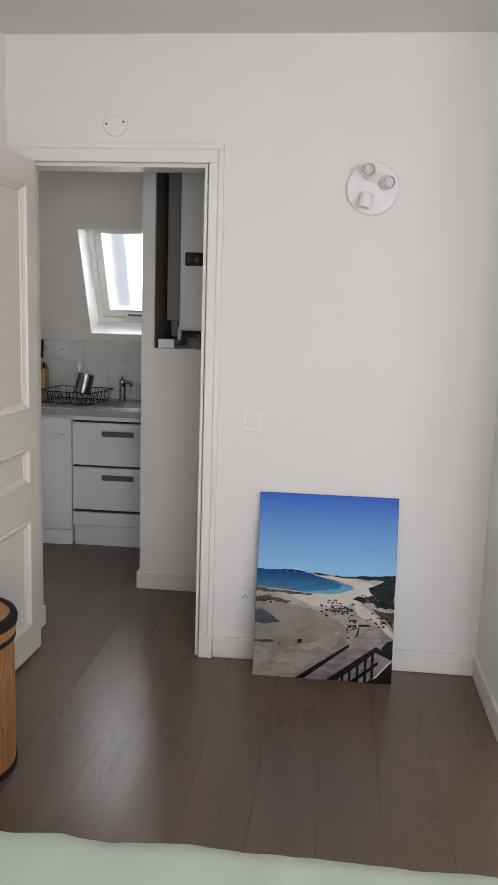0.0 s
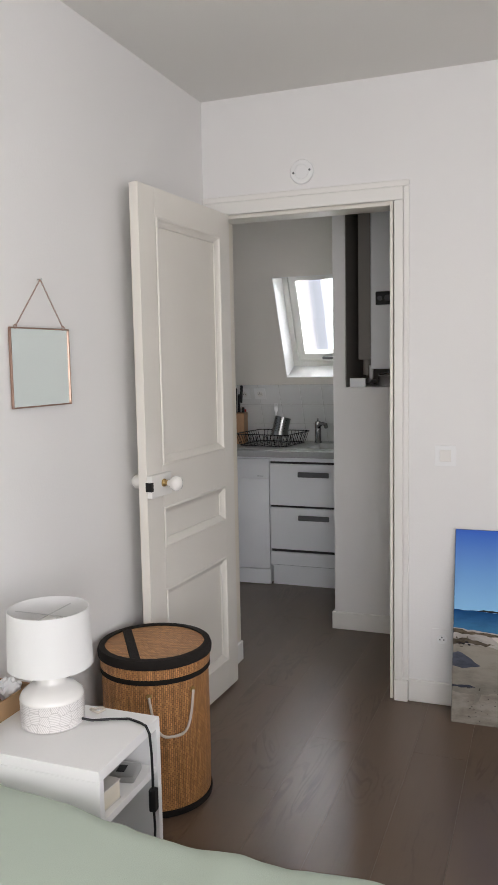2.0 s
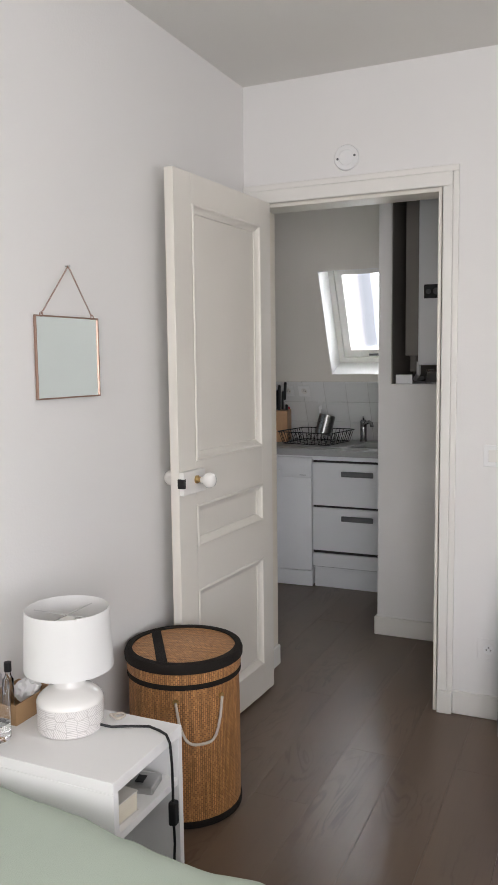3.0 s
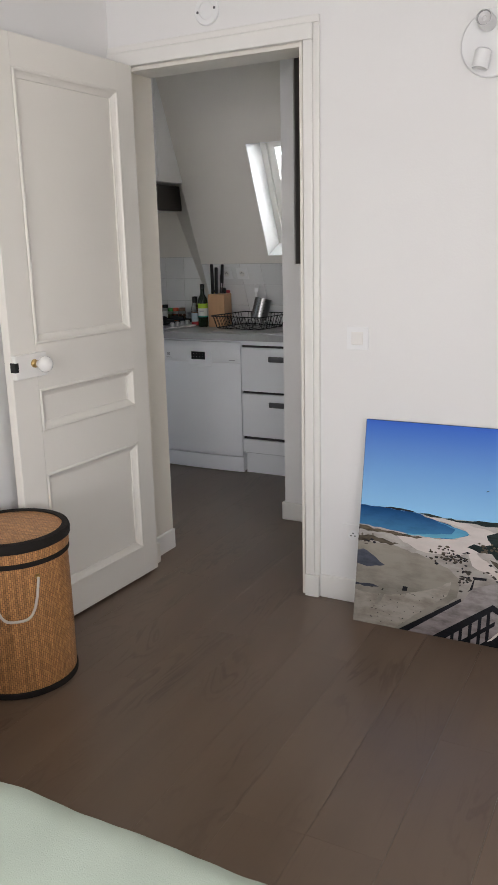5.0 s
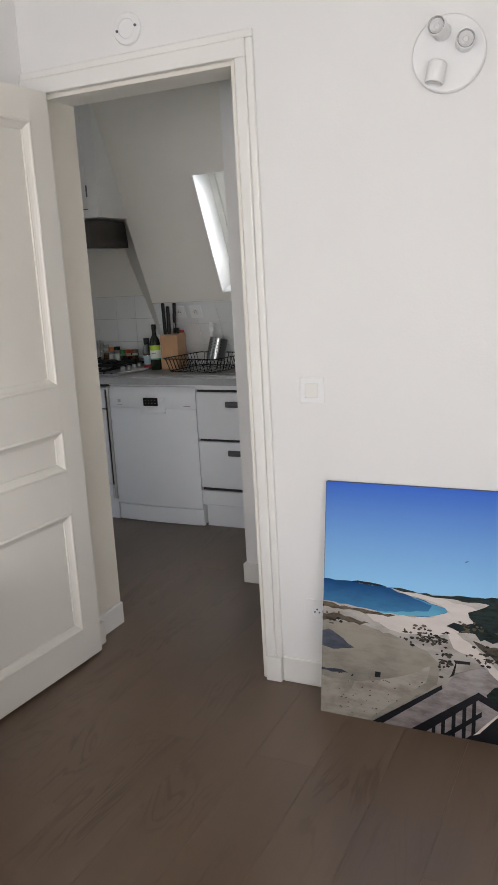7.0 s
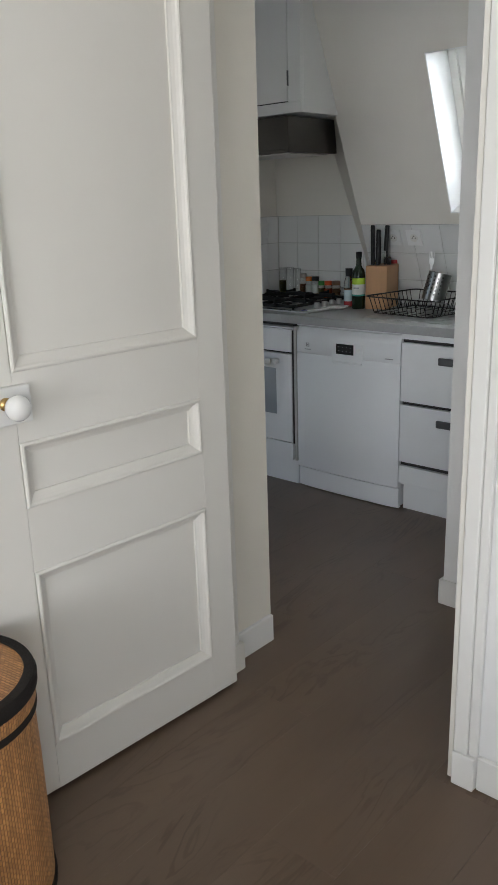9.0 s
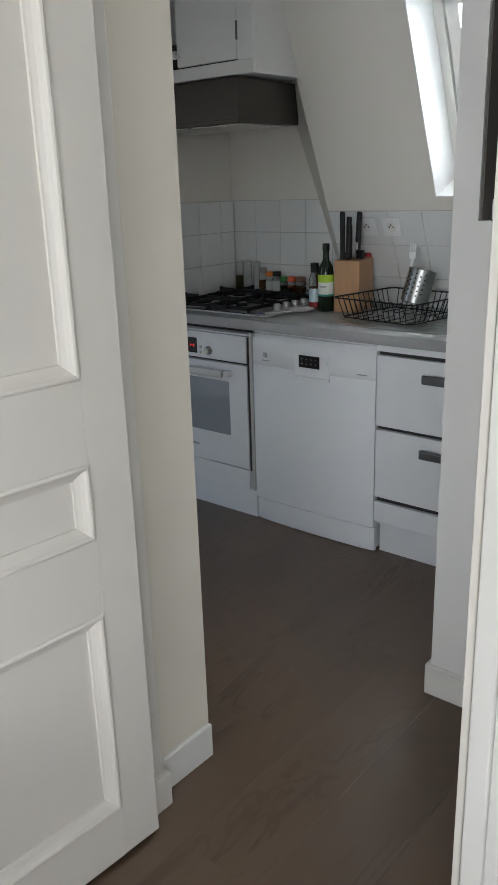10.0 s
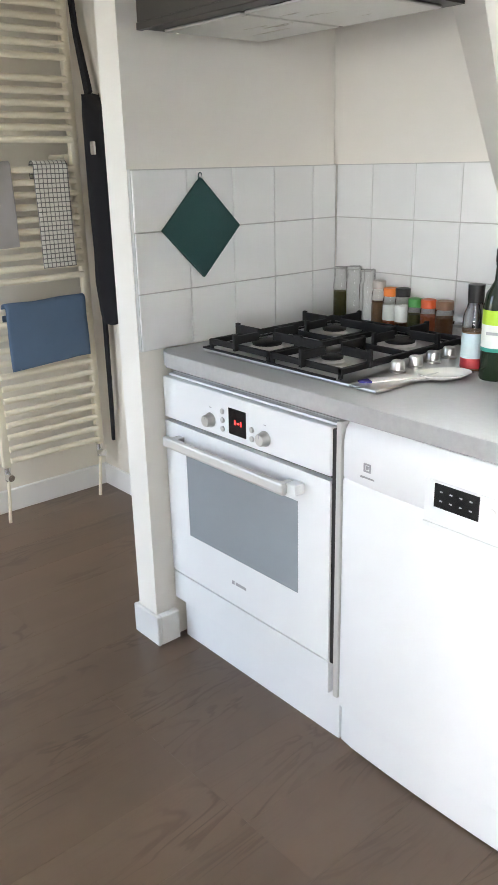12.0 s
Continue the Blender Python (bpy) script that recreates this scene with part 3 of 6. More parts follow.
def tiles():
    rows = [TOP, 0.995, 1.142, 1.286]
    side = Matrix(((0, 0, 1, SIDE - 0.004), (1, 0, 0, 0), (0, 1, 0, 0), (0, 0, 0, 1)))
    setting("grout_partition", boxes((SIDE - 0.014, 4.4885, TOP, SIDE - 0.003, RECESS, 1.287)), GROUT, "grey grout between wall tiles", "grout")
    tile_field(partition, side, [4.489, 4.649, 4.796, 4.942, 5.09, RECESS - 0.006], rows)
    back = Matrix(((1, 0, 0, 0), (0, 0, -1, RECESS + 0.003), (0, 1, 0, 0), (0, 0, 0, 1)))
    setting("grout_recess", boxes((SIDE, RECESS - 0.0005, TOP, -1.866, RECESS + 0.003, 1.287)), GROUT, "grey grout between wall tiles", "grout")
    tile_field(recess_wall, back, [SIDE + 0.002, -2.394, -2.247, -2.10, -1.953, -1.867], rows)
    inner = SLOPE @ Matrix(((1, 0, 0, 0), (0, 1, 0, 0), (0, 0, -1, 0), (0, 0, 0, 1)))
    setting("grout_slope", boxes((EDGE + 0.001, 0.013, -0.003, 0.2, 0.441, 0), m=SLOPE), GROUT, "grey grout between wall tiles", "grout")
    xs = [EDGE + 0.002] + [-1.706 + 0.147 * k for k in range(9)]
    tile_field(slope_wall, inner, xs, [0.013, 0.15, 0.295, 0.441])


# ---- the bedroom ----


def photo_material(name, low, high, z0, z1, rough=0.35, speckle=0.0, scale=18.0):
    """Printed colour that runs from low to high between two heights, with a mottle."""
    m = bpy.data.materials.new(name)
    m.use_nodes = True
    n, l = m.node_tree.nodes, m.node_tree.links
    b = n["Principled BSDF"]
    co, sep, mr, mix, noi, var = (n.new("ShaderNode" + k) for k in ("TexCoord", "SeparateXYZ", "MapRange", "Mix", "TexNoise", "Mix"))
    mp = n.new("ShaderNodeMapping")
    mp.inputs["Scale"].default_value = (1, 1, 3)
    l.new(co.outputs["Object"], sep.inputs[0]), l.new(co.outputs["Object"], mp.inputs[0]), l.new(mp.outputs[0], noi.inputs["Vector"])
    mr.inputs["From Min"].default_value, mr.inputs["From Max"].default_value = z0, z1
    l.new(sep.outputs["Z"], mr.inputs["Value"])
    mix.data_type = var.data_type = "RGBA"
    mix.inputs["A"].default_value, mix.inputs["B"].default_value = (*low, 1), (*high, 1)
    l.new(mr.outputs[0], mix.inputs["Factor"])
    noi.inputs["Scale"].default_value, noi.inputs["Detail"].default_value, noi.inputs["Roughness"].default_value = scale, 8, 0.65
    cr = n.new("ShaderNodeMapRange")
    cr.inputs["From Min"].default_value, cr.inputs["From Max"].default_value = 0.44, 0.64
    cr.inputs["To Min"].default_value, cr.inputs["To Max"].default_value = 0, speckle
    l.new(noi.outputs[0], cr.inputs["Value"]), l.new(cr.outputs[0], var.inputs["Factor"])
    var.blend_type = "MULTIPLY"
    var.inputs["B"].default_value = (0.2, 0.17, 0.15, 1)
    l.new(mix.outputs["Result"], var.inputs["A"]), l.new(var.outputs["Result"], b.inputs["Base Color"])
    b.inputs["Roughness"].default_value, b.inputs["Specular IOR Level"].default_value = 0.75, 0.04
    return m


def canvas_picture():
    w, h = 0.558, 0.743
    a = math.degrees(math.asin((3.116 - 2.987) / h))
    t = thing("canvas_picture", pose(-0.059, 2.989, 0.0, -a, 0, 0.6), "large canvas print of a sandy bay leaning against the wall", "picture")
    sky_m = photo_material("print_sky", (0.29, 0.58, 0.86), (0.055, 0.15, 0.58), 0.57 * h, h, 0.4)
    c = part("canvas", boxes((0, 0.001, 0, w, 0.022, h), bevel=0.002), sky_m, t)
    part("edge_wrap", boxes((-0.001, 0.003, -0.0, 0.0, 0.022, h), (w, 0.003, 0, w + 0.001, 0.022, h), (0, 0.003, h, w, 0.022, h + 0.001)), PRINTEDGE, t, "dark printed canvas edge")
    rng = random.Random(8)

    def shape(name, poly, mat, lift, rough=0.0):
        pts = []
        for (u0, v0), (u1, v1) in zip(poly, poly[1:] + poly[:1]):
            n = max(1, int(math.hypot(u1 - u0, v1 - v0) / 0.03)) if rough else 1
            for k in range(n):
                f = k / n
                du, dv = (rng.uniform(-rough, rough), rng.uniform(-rough, rough)) if k else (0, 0)
                pts.append((min(1, max(0, u0 + (u1 - u0) * f + du)) * w, min(1, max(0, v0 + (v1 - v0) * f + dv)) * h))
        part(name, prism(pts, "y", -0.0003 * lift, 0.0012), mat, c)

    sand = photo_material("print_sand", (0.25, 0.225, 0.195), (0.54, 0.50, 0.46), 0.1 * h, 0.52 * h, 0.4, 0.42, 9)
    pale = photo_material("print_beach", (0.60, 0.54, 0.49), (0.66, 0.60, 0.56), 0.1, 0.4, 0.4, 0.12, 12)
    sea = photo_material("print_sea", (0.07, 0.23, 0.42), (0.012, 0.065, 0.20), 0.46 * h, 0.58 * h, 0.4, 0.2, 14)
    trees = photo_material("print_trees", (0.022, 0.03, 0.026), (0.035, 0.05, 0.05), 0.3 * h, 0.6 * h, 0.4, 0.6, 30)
    weed = photo_material("print_seaweed", (0.07, 0.062, 0.055), (0.16, 0.13, 0.09), 0.3 * h, 0.5 * h, 0.4, 0.7, 22)
    deck = photo_material("print_deck", (0.22, 0.19, 0.185), (0.34, 0.31, 0.30), 0.0, 0.25 * h, 0.4, 0.55, 10)
    dark = photo_material("print_shadow", (0.012, 0.012, 0.014), (0.03, 0.03, 0.035), 0, 0.3 * h, 0.4, 0.3, 20)
    shape("sand", [(0, 0), (1, 0), (1, 0.575), (0.6, 0.565), (0.4, 0.57), (0, 0.58)], sand, 1)
    shape("beach", [(0.25, 0.455), (0.6, 0.468), (0.72, 0.5), (0.66, 0.53), (0.52, 0.55), (0.40, 0.566), (0.48, 0.565), (0.7, 0.55), (0.9, 0.52), (0.85, 0.45), (0.66, 0.40), (0.45, 0.39), (0.3, 0.425)], pale, 2, 0.006)
    shape("sea", [(0, 0.582), (0.16, 0.582), (0.37, 0.573), (0.46, 0.556), (0.58, 0.538), (0.68, 0.515), (0.70, 0.498), (0.60, 0.472), (0.42, 0.466), (0.2, 0.476), (0, 0.486)], sea, 3, 0.003)
    pool = photo_material("print_pool", (0.04, 0.045, 0.06), (0.10, 0.11, 0.14), 0.15 * h, 0.36 * h, 0.4, 0.4, 16)
    shallow = photo_material("print_shallows", (0.16, 0.46, 0.58), (0.07, 0.26, 0.50), 0.45 * h, 0.56 * h, 0.4, 0.15, 14)
    wet = photo_material("print_wet_sand", (0.24, 0.225, 0.195), (0.33, 0.30, 0.25), 0.0, 0.42 * h, 0.4, 0.35, 6)
    pale_wet = photo_material("print_pale_sand", (0.32, 0.29, 0.25), (0.38, 0.345, 0.295), 0.0, 0.28 * h, 0.4, 0.45, 8)
    shape("shallows", [(0.30, 0.466), (0.5, 0.466), (0.62, 0.476), (0.705, 0.503), (0.69, 0.516), (0.58, 0.534), (0.5, 0.546), (0.62, 0.52), (0.6, 0.495), (0.48, 0.482)], shallow, 4, 0.003)
    shape("wet_sand", [(0, 0.40), (0.2, 0.405), (0.42, 0.375), (0.60, 0.33), (0.68, 0.28), (0.66, 0.2), (0.36, 0.03), (0.3, 0.0), (0, 0.0)], wet, 3, 0.004)
    shape("pale_sand", [(0.0, 0.16), (0.12, 0.15), (0.3, 0.17), (0.5, 0.22), (0.62, 0.27), (0.6, 0.2), (0.4, 0.08), (0.28, 0.0), (0, 0.0)], pale_wet, 4, 0.004)
    shape("channel", [(0, 0.27), (0.16, 0.26), (0.24, 0.20), (0.18, 0.12), (0.14, 0.10), (0.20, 0.19), (0.12, 0.24), (0, 0.255)], wet, 5, 0.005)
    shape("gull", [(0.785, 0.708), (0.793, 0.714), (0.805, 0.716), (0.796, 0.711)], dark, 5)
    shape("seaweed", [(0, 0.482), (0.2, 0.47), (0.42, 0.46), (0.38, 0.45), (0.12, 0.456), (0, 0.462)], weed, 4, 0.006)
    shape("seaweed", [(0, 0.43), (0.1, 0.437), (0.28, 0.412), (0.22, 0.40), (0.1, 0.412), (0, 0.40)], weed, 4, 0.008)
    shape("tide_pool", [(0, 0.355), (0.06, 0.36), (0.15, 0.315), (0.19, 0.30), (0.1, 0.285), (0, 0.29)], pool, 4, 0.008)
    shape("tide_pool", [(0, 0.195), (0.12, 0.198), (0.16, 0.188), (0.06, 0.18), (0, 0.183)], pool, 4, 0.004)
    shape("far_shore", [(0.15, 0.579), (0.2, 0.588), (0.33, 0.582), (0.37, 0.575)], dark, 5, 0.002)
    shape("far_shore", [(0.37, 0.573), (0.48, 0.573), (0.62, 0.562), (0.72, 0.567), (0.86, 0.575), (1.0, 0.585), (1.0, 0.555), (0.9, 0.553), (0.75, 0.556), (0.6, 0.558), (0.5, 0.564)], trees, 5, 0.005)
    shape("pine_wood", [(0.81, 0.51), (0.86, 0.525), (0.9, 0.54), (0.95, 0.57), (1.0, 0.585), (1.0, 0.40), (0.9, 0.41), (0.78, 0.425), (0.70, 0.445), (0.76, 0.46), (0.85, 0.468), (0.82, 0.49)], trees, 6, 0.012)
    for cu, cv, su, sv, count in ((0.60, 0.385, 0.13, 0.035, 70), (0.70, 0.29, 0.04, 0.05, 26), (0.92, 0.345, 0.09, 0.045, 50), (0.06, 0.42, 0.1, 0.03, 20), (0.84, 0.45, 0.08, 0.03, 24)):
        for _ in range(count):
            u, v = rng.gauss(cu, su * 0.5), rng.gauss(cv, sv * 0.5)
            a, b = rng.uniform(0.004, 0.016), rng.uniform(0.002, 0.006)
            shape("rock", [(u - a, v), (u - a * 0.4, v + b), (u + a * 0.5, v + b * 0.8), (u + a, v - b * 0.2), (u + a * 0.2, v - b)], weed if rng.random() < 0.6 else dark, 15)
    shape("path", [(0.70, 0.44), (0.76, 0.42), (0.88, 0.36), (1.0, 0.27), (1.0, 0.21), (0.92, 0.30), (0.82, 0.34), (0.74, 0.36)], pale, 7, 0.006)
    shape("scrub", [(0.84, 0.40), (0.95, 0.385), (1.0, 0.38), (1.0, 0.29), (0.96, 0.33), (0.9, 0.36)], weed, 8, 0.012)
    shape("deck", [(0.36, 0), (0.70, 0.19), (0.75, 0.255), (0.9, 0.30), (1.0, 0.24), (1.0, 0.0)], deck, 9)
    shape("deck_edge", [(0.31, 0.0), (0.37, 0.0), (0.69, 0.185), (0.685, 0.2)], dark, 10)
    shape("deck_edge", [(0.72, 0.235), (0.735, 0.25), (0.755, 0.30), (0.745, 0.31), (0.83, 0.312), (0.83, 0.302), (0.76, 0.298), (0.75, 0.25)], dark, 10)
    shape("bush", [(0.92, 0.19), (0.96, 0.225), (1.0, 0.235), (1.0, 0.14), (0.94, 0.15)], trees, 11, 0.006)
    shape("rail", [(0.53, 0.0), (0.61, 0.0), (0.88, 0.165), (1.0, 0.125), (1.0, 0.15), (0.88, 0.196)], dark, 12)
    shape("rail", [(0.82, 0.0), (0.9, 0.0), (1.0, 0.08), (1.0, 0.118)], dark, 12)
    shape("deck_strip", [(0.86, 0.02), (0.89, 0.03), (1.0, 0.125), (1.0, 0.135)], pale, 14)
    for u in (0.64, 0.69, 0.745, 0.80, 0.85):
        shape("rail_post", [(u, 0.0), (u + 0.02, 0.0), (u + 0.02, (u - 0.58) * 0.6 + 0.02), (u, (u - 0.58) * 0.6 + 0.01)], dark, 13)
    shape("lower_rail", [(0.7, 0.0), (0.74, 0.0), (0.9, 0.1), (0.9, 0.12)], dark, 13)
    shape("corner_shadow", [(0.88, 0.0), (1.0, 0.0), (1.0, 0.085)], dark, 14)
    shape("beach_basket", [(0.315, 0.19), (0.345, 0.192), (0.348, 0.212), (0.318, 0.212)], dark, 13)
    for _ in range(60):
        u, v = rng.uniform(0.10, 0.62), rng.uniform(0.012, 0.2)
        if v < 0.03 + 0.58 * max(0, u - 0.33) + 0.01 and u > 0.33:
            continue
        r = rng.uniform(0.002, 0.006)
        shape("pebble", [(u, v), (u + r, v - r / 3), (u + 2 * r, v), (u + r, v + r / 2)], weed, 13)


def door_leaf():
    t = thing("door_leaf", pose(-0.983, 3.087, 0.012, 0, 0, 266.9), "cream painted four-panel wooden door standing open against the wall", "door")
    w, h = 0.716, 1.997
    holes = [(0.092, 0.605, 0.122, 0.577), (0.092, 0.605, 0.728, 0.878), (0.092, 0.605, 1.03, 1.90)]
    part("stile", boxes((0, -0.034, 0, 0.092, 0, h), bevel=0.002), DOORPAINT, t)
    part("stile", boxes((0.605, -0.034, 0, w, 0, h), bevel=0.002), DOORPAINT, t)
    z = 0
    for z0, z1 in [q[2:] for q in holes] + [(h, h)]:
        part("rail", boxes((0.092, -0.034, z, 0.605, 0, z0)), DOORPAINT, t)
        z = z1
    for x0, x1, z0, z1 in holes:
        part("door_panel", boxes((x0, -0.026, z0, x1, -0.016, z1)), DOORPAINT, t)
        bm = bmesh.new()
        rings = []
        for d, y in ((0, 0.0005), (0.002, 0.004), (0.006, 0.0055), (0.010, 0.004), (0.013, -0.001), (0.019, -0.006), (0.026, -0.010), (0.030, -0.0115), (0.031, -0.0158)):
            rings.append([bm.verts.new(p) for p in ((x0 + d, y, z0 + d), (x1 - d, y, z0 + d), (x1 - d, y, z1 - d), (x0 + d, y, z1 - d))])
        for a, b in zip(rings, rings[1:]):
            for k in range(4):
                bm.faces.new((a[k], a[(k + 1) % 4], b[(k + 1) % 4], b[k]))
        part("moulding", bm, DOORPAINT, t)
    part("lock_case", boxes((0.575, 0.0, 0.925, w, 0.019, 1.005), bevel=0.003), TRIM, t, "white painted lock case")
    part("latch", boxes((w - 0.012, -0.004, 0.95, w + 0.004, 0.0195, 0.982), bevel=0.001), BLACK, t, "dark steel latch")
    for side in (1, -1):
        m = pose(0.635, 0.019 if side > 0 else -0.034, 0.972, -90 * side, 0, 0)
        part("knob_neck", lathe([(0.014, 0), (0.014, 0.006), (0.010, 0.01), (0.010, 0.024)], 16, m=m), BRASS, t, "brass knob collar", True)
        part("door_knob", lathe([(0.0, 0.020), (0.012, 0.021), (0.015, 0.03), (0.026, 0.044), (0.027, 0.055), (0.021, 0.067), (0.008, 0.073), (0, 0.074)], 24, m=m), PORCELAIN, t, "white porcelain knob", True)


def weave_material():
    """Bamboo strips woven flat: a small brick weave over streaked straw colours."""
    m = bpy.data.materials.new("woven_bamboo")
    m.use_nodes = True
    n, l = m.node_tree.nodes, m.node_tree.links
    b = n["Principled BSDF"]
    uv, mp, brick, noi, mix, bump = (n.new("ShaderNode" + k) for k in ("UVMap", "Mapping", "TexBrick", "TexNoise", "Mix", "Bump"))
    l.new(uv.outputs[0], brick.inputs["Vector"])
    brick.inputs["Color1"].default_value, brick.inputs["Color2"].default_value, brick.inputs["Mortar"].default_value = (0.58, 0.29, 0.105, 1), (0.38, 0.175, 0.06, 1), (0.2, 0.088, 0.032, 1)
    brick.inputs["Scale"].default_value, brick.inputs["Mortar Size"].default_value, brick.inputs["Brick Width"].default_value, brick.inputs["Row Height"].default_value = 1.0, 0.0011, 0.0125, 0.0065
    brick.inputs["Mortar Smooth"].default_value = 0.6
    mp.inputs["Scale"].default_value = (2, 60, 1)
    l.new(uv.outputs[0], mp.inputs[0]), l.new(mp.outputs[0], noi.inputs["Vector"])
    noi.inputs["Scale"].default_value, noi.inputs["Detail"].default_value = 1.0, 5
    mix.data_type, mix.blend_type = "RGBA", "OVERLAY"
    mix.inputs["Factor"].default_value = 0.75
    l.new(brick.outputs["Color"], mix.inputs["A"]), l.new(noi.outputs[0], mix.inputs["B"]), l.new(mix.outputs["Result"], b.inputs["Base Color"])
    b.inputs["Roughness"].default_value = 0.5
    bump.inputs["Strength"].default_value, bump.inputs["Distance"].default_value = 0.6, 0.002
    bump.invert = True
    l.new(brick.outputs["Fac"], bump.inputs["Height"]), l.new(bump.outputs[0], b.inputs["Normal"])
    return m


def wrap_uv(ob, flat=False, r=0.18):
    me = ob.data
    layer = me.uv_layers.new(name="weave")
    for poly in me.polygons:
        up = abs(poly.normal.z) > 0.7
        angles = []
        for li in poly.loop_indices:
            co = me.vertices[me.loops[li].vertex_index].co
            if up:
                layer.data[li].uv = (co.x * 0.8 + co.y * 0.6, co.y * 0.8 - co.x * 0.6)
            else:
                a = math.atan2(co.y, co.x)
                if angles and a - angles[0] > math.pi:
                    a -= math.tau
                elif angles and angles[0] - a > math.pi:
                    a += math.tau
                angles.append(a)
                layer.data[li].uv = (co.z, a * r)


def laundry_basket():
    t = thing("laundry_basket", pose(-0.912, 2.185, 0, 0, 0, -28) @ Matrix.Diagonal((0.965, 0.965, 1, 1)), "round woven bamboo laundry basket with black trim and rope handles", "basket")
    weave = weave_material()
    body = part("body", lathe([(0.178, 0.018), (0.1795, 0.16), (0.1795, 0.30), (0.178, 0.428)], 56), weave, t, smooth=True)
    wrap_uv(body)
    part("base_trim", lathe([(0.176, 0), (0.182, 0.002), (0.183, 0.018), (0.180, 0.022)], 56), BLACKTRIM, t, "black fabric trim", True)
    part("seam", boxes((-0.006, 0.176, 0.02, 0.006, 0.182, 0.43), bevel=0.001, m=pose(0, 0, 0, 0, 0, 128)), BLACKTRIM, t, "black fabric seam")
    part("rim_trim", lathe([(0.178, 0.428), (0.184, 0.43), (0.184, 0.446), (0.178, 0.448)], 56), BLACKTRIM, t, "black fabric trim", True)
    lid = part("lid", lathe([(0.183, 0.44), (0.185, 0.475), (0.184, 0.494), (0.175, 0.503), (0.09, 0.505), (0, 0.506)], 56), weave, t, smooth=True)
    wrap_uv(lid)
    part("lid_trim", lathe([(0.1845, 0.477), (0.190, 0.48), (0.191, 0.496), (0.186, 0.508), (0.172, 0.5105), (0.166, 0.509), (0.166, 0.5035)], 56, close=False), BLACKTRIM, lid, "black fabric rim", True)
    part("lid_strap", boxes((-0.016, -0.148, 0.505, 0.016, 0.148, 0.5085), bevel=0.001, m=pose(0, 0, 0, 0, 0, 62.5) @ pose(-0.08, 0, 0)), BLACKTRIM, lid, "black fabric strap")
    for k, a in enumerate((-18, 162)):
        m = Matrix.Rotation(radians(a), 4, "Z")
        pts = []
        for i in range(17):
            f = i / 16
            w = 0.41 * (f * 2 - 1)
            z = 0.392 - 0.125 * (1 - (2 * f - 1) ** 4) ** 0.9
            r = 0.186 + 0.008 * math.sin(math.pi * f)
            pts.append(m @ Vector((r * math.cos(w), r * math.sin(w), z)))
        pts = [m @ Vector((0.172 * math.cos(0.41), -0.172 * math.sin(0.41), 0.39))] + pts + [m @ Vector((0.172 * math.cos(0.41), 0.172 * math.sin(0.41), 0.39))]
        part("rope_handle", tube(pts, 0.0045, 8), ROPE, t, "off-white rope handle", True)
        for s in (-1, 1):
            e = m @ Vector((0.1805 * math.cos(0.41), s * 0.1805 * math.sin(0.41), 0.395))
            part("eyelet", lathe([(0.005, 0), (0.009, 0), (0.009, 0.003), (0.005, 0.003)], 14, m=Matrix.Translation(e) @ Matrix.Rotation(radians(a) + s * 0.41, 4, "Z") @ Matrix.Rotation(math.pi / 2, 4, "Y")), BRASS, t, "brass eyelet")


def bedside_table():
    t = thing("bedside_table", pose(-1.10, 1.373, 0), "white laminate bedside table with an open shelf", "table")
    d, w, h = 0.473, 0.287, 0.527
    part("top", boxes((0, 0, h - 0.026, d, w, h), bevel=0.0015), LAMINATE, t)
    part("side_panel", boxes((0, 0, 0.0, d, 0.018, h - 0.026), bevel=0.001), LAMINATE, t)
    part("side_panel", boxes((0, w - 0.018, 0.0, d, w, h - 0.026), bevel=0.001), LAMINATE, t)
    part("back_panel", boxes((0, 0.018, 0.02, 0.012, w - 0.018, h - 0.026)), LAMINATE, t)
    part("shelf", boxes((0.012, 0.018, 0.385, d - 0.004, w - 0.018, 0.403), bevel=0.001), LAMINATE, t)
    part("bottom_panel", boxes((0.012, 0.018, 0.05, d - 0.004, w - 0.018, 0.068), bevel=0.001), LAMINATE, t)
    b = thing("book", pose(-0.80, 1.40, 0.4035, 0, 0, -4), "thick cream paperback book lying on the shelf", "book")
    part("pages", boxes((0.002, 0.002, 0.002, 0.148, 0.098, 0.044)), PAPER, b, "cream page block")
    part("cover", boxes((0, 0, 0, 0.15, 0.1, 0.002), (0, 0, 0.044, 0.15, 0.1, 0.046), (0, 0, 0.002, 0.002, 0.1, 0.044)), BOOKCOVER, b)
    b = thing("phone_box", pose(-0.78, 1.52, 0.4035, 0, 0, 12), "grey silver remote lying on the shelf", "remote")
    part("case", boxes((0, 0, 0, 0.14, 0.07, 0.018), bevel=0.004), STEEL, b)
    for k in range(3):
        part("key", boxes((0.03 + 0.03 * k, 0.02, 0.018, 0.05 + 0.03 * k, 0.05, 0.02)), BLACK, b)


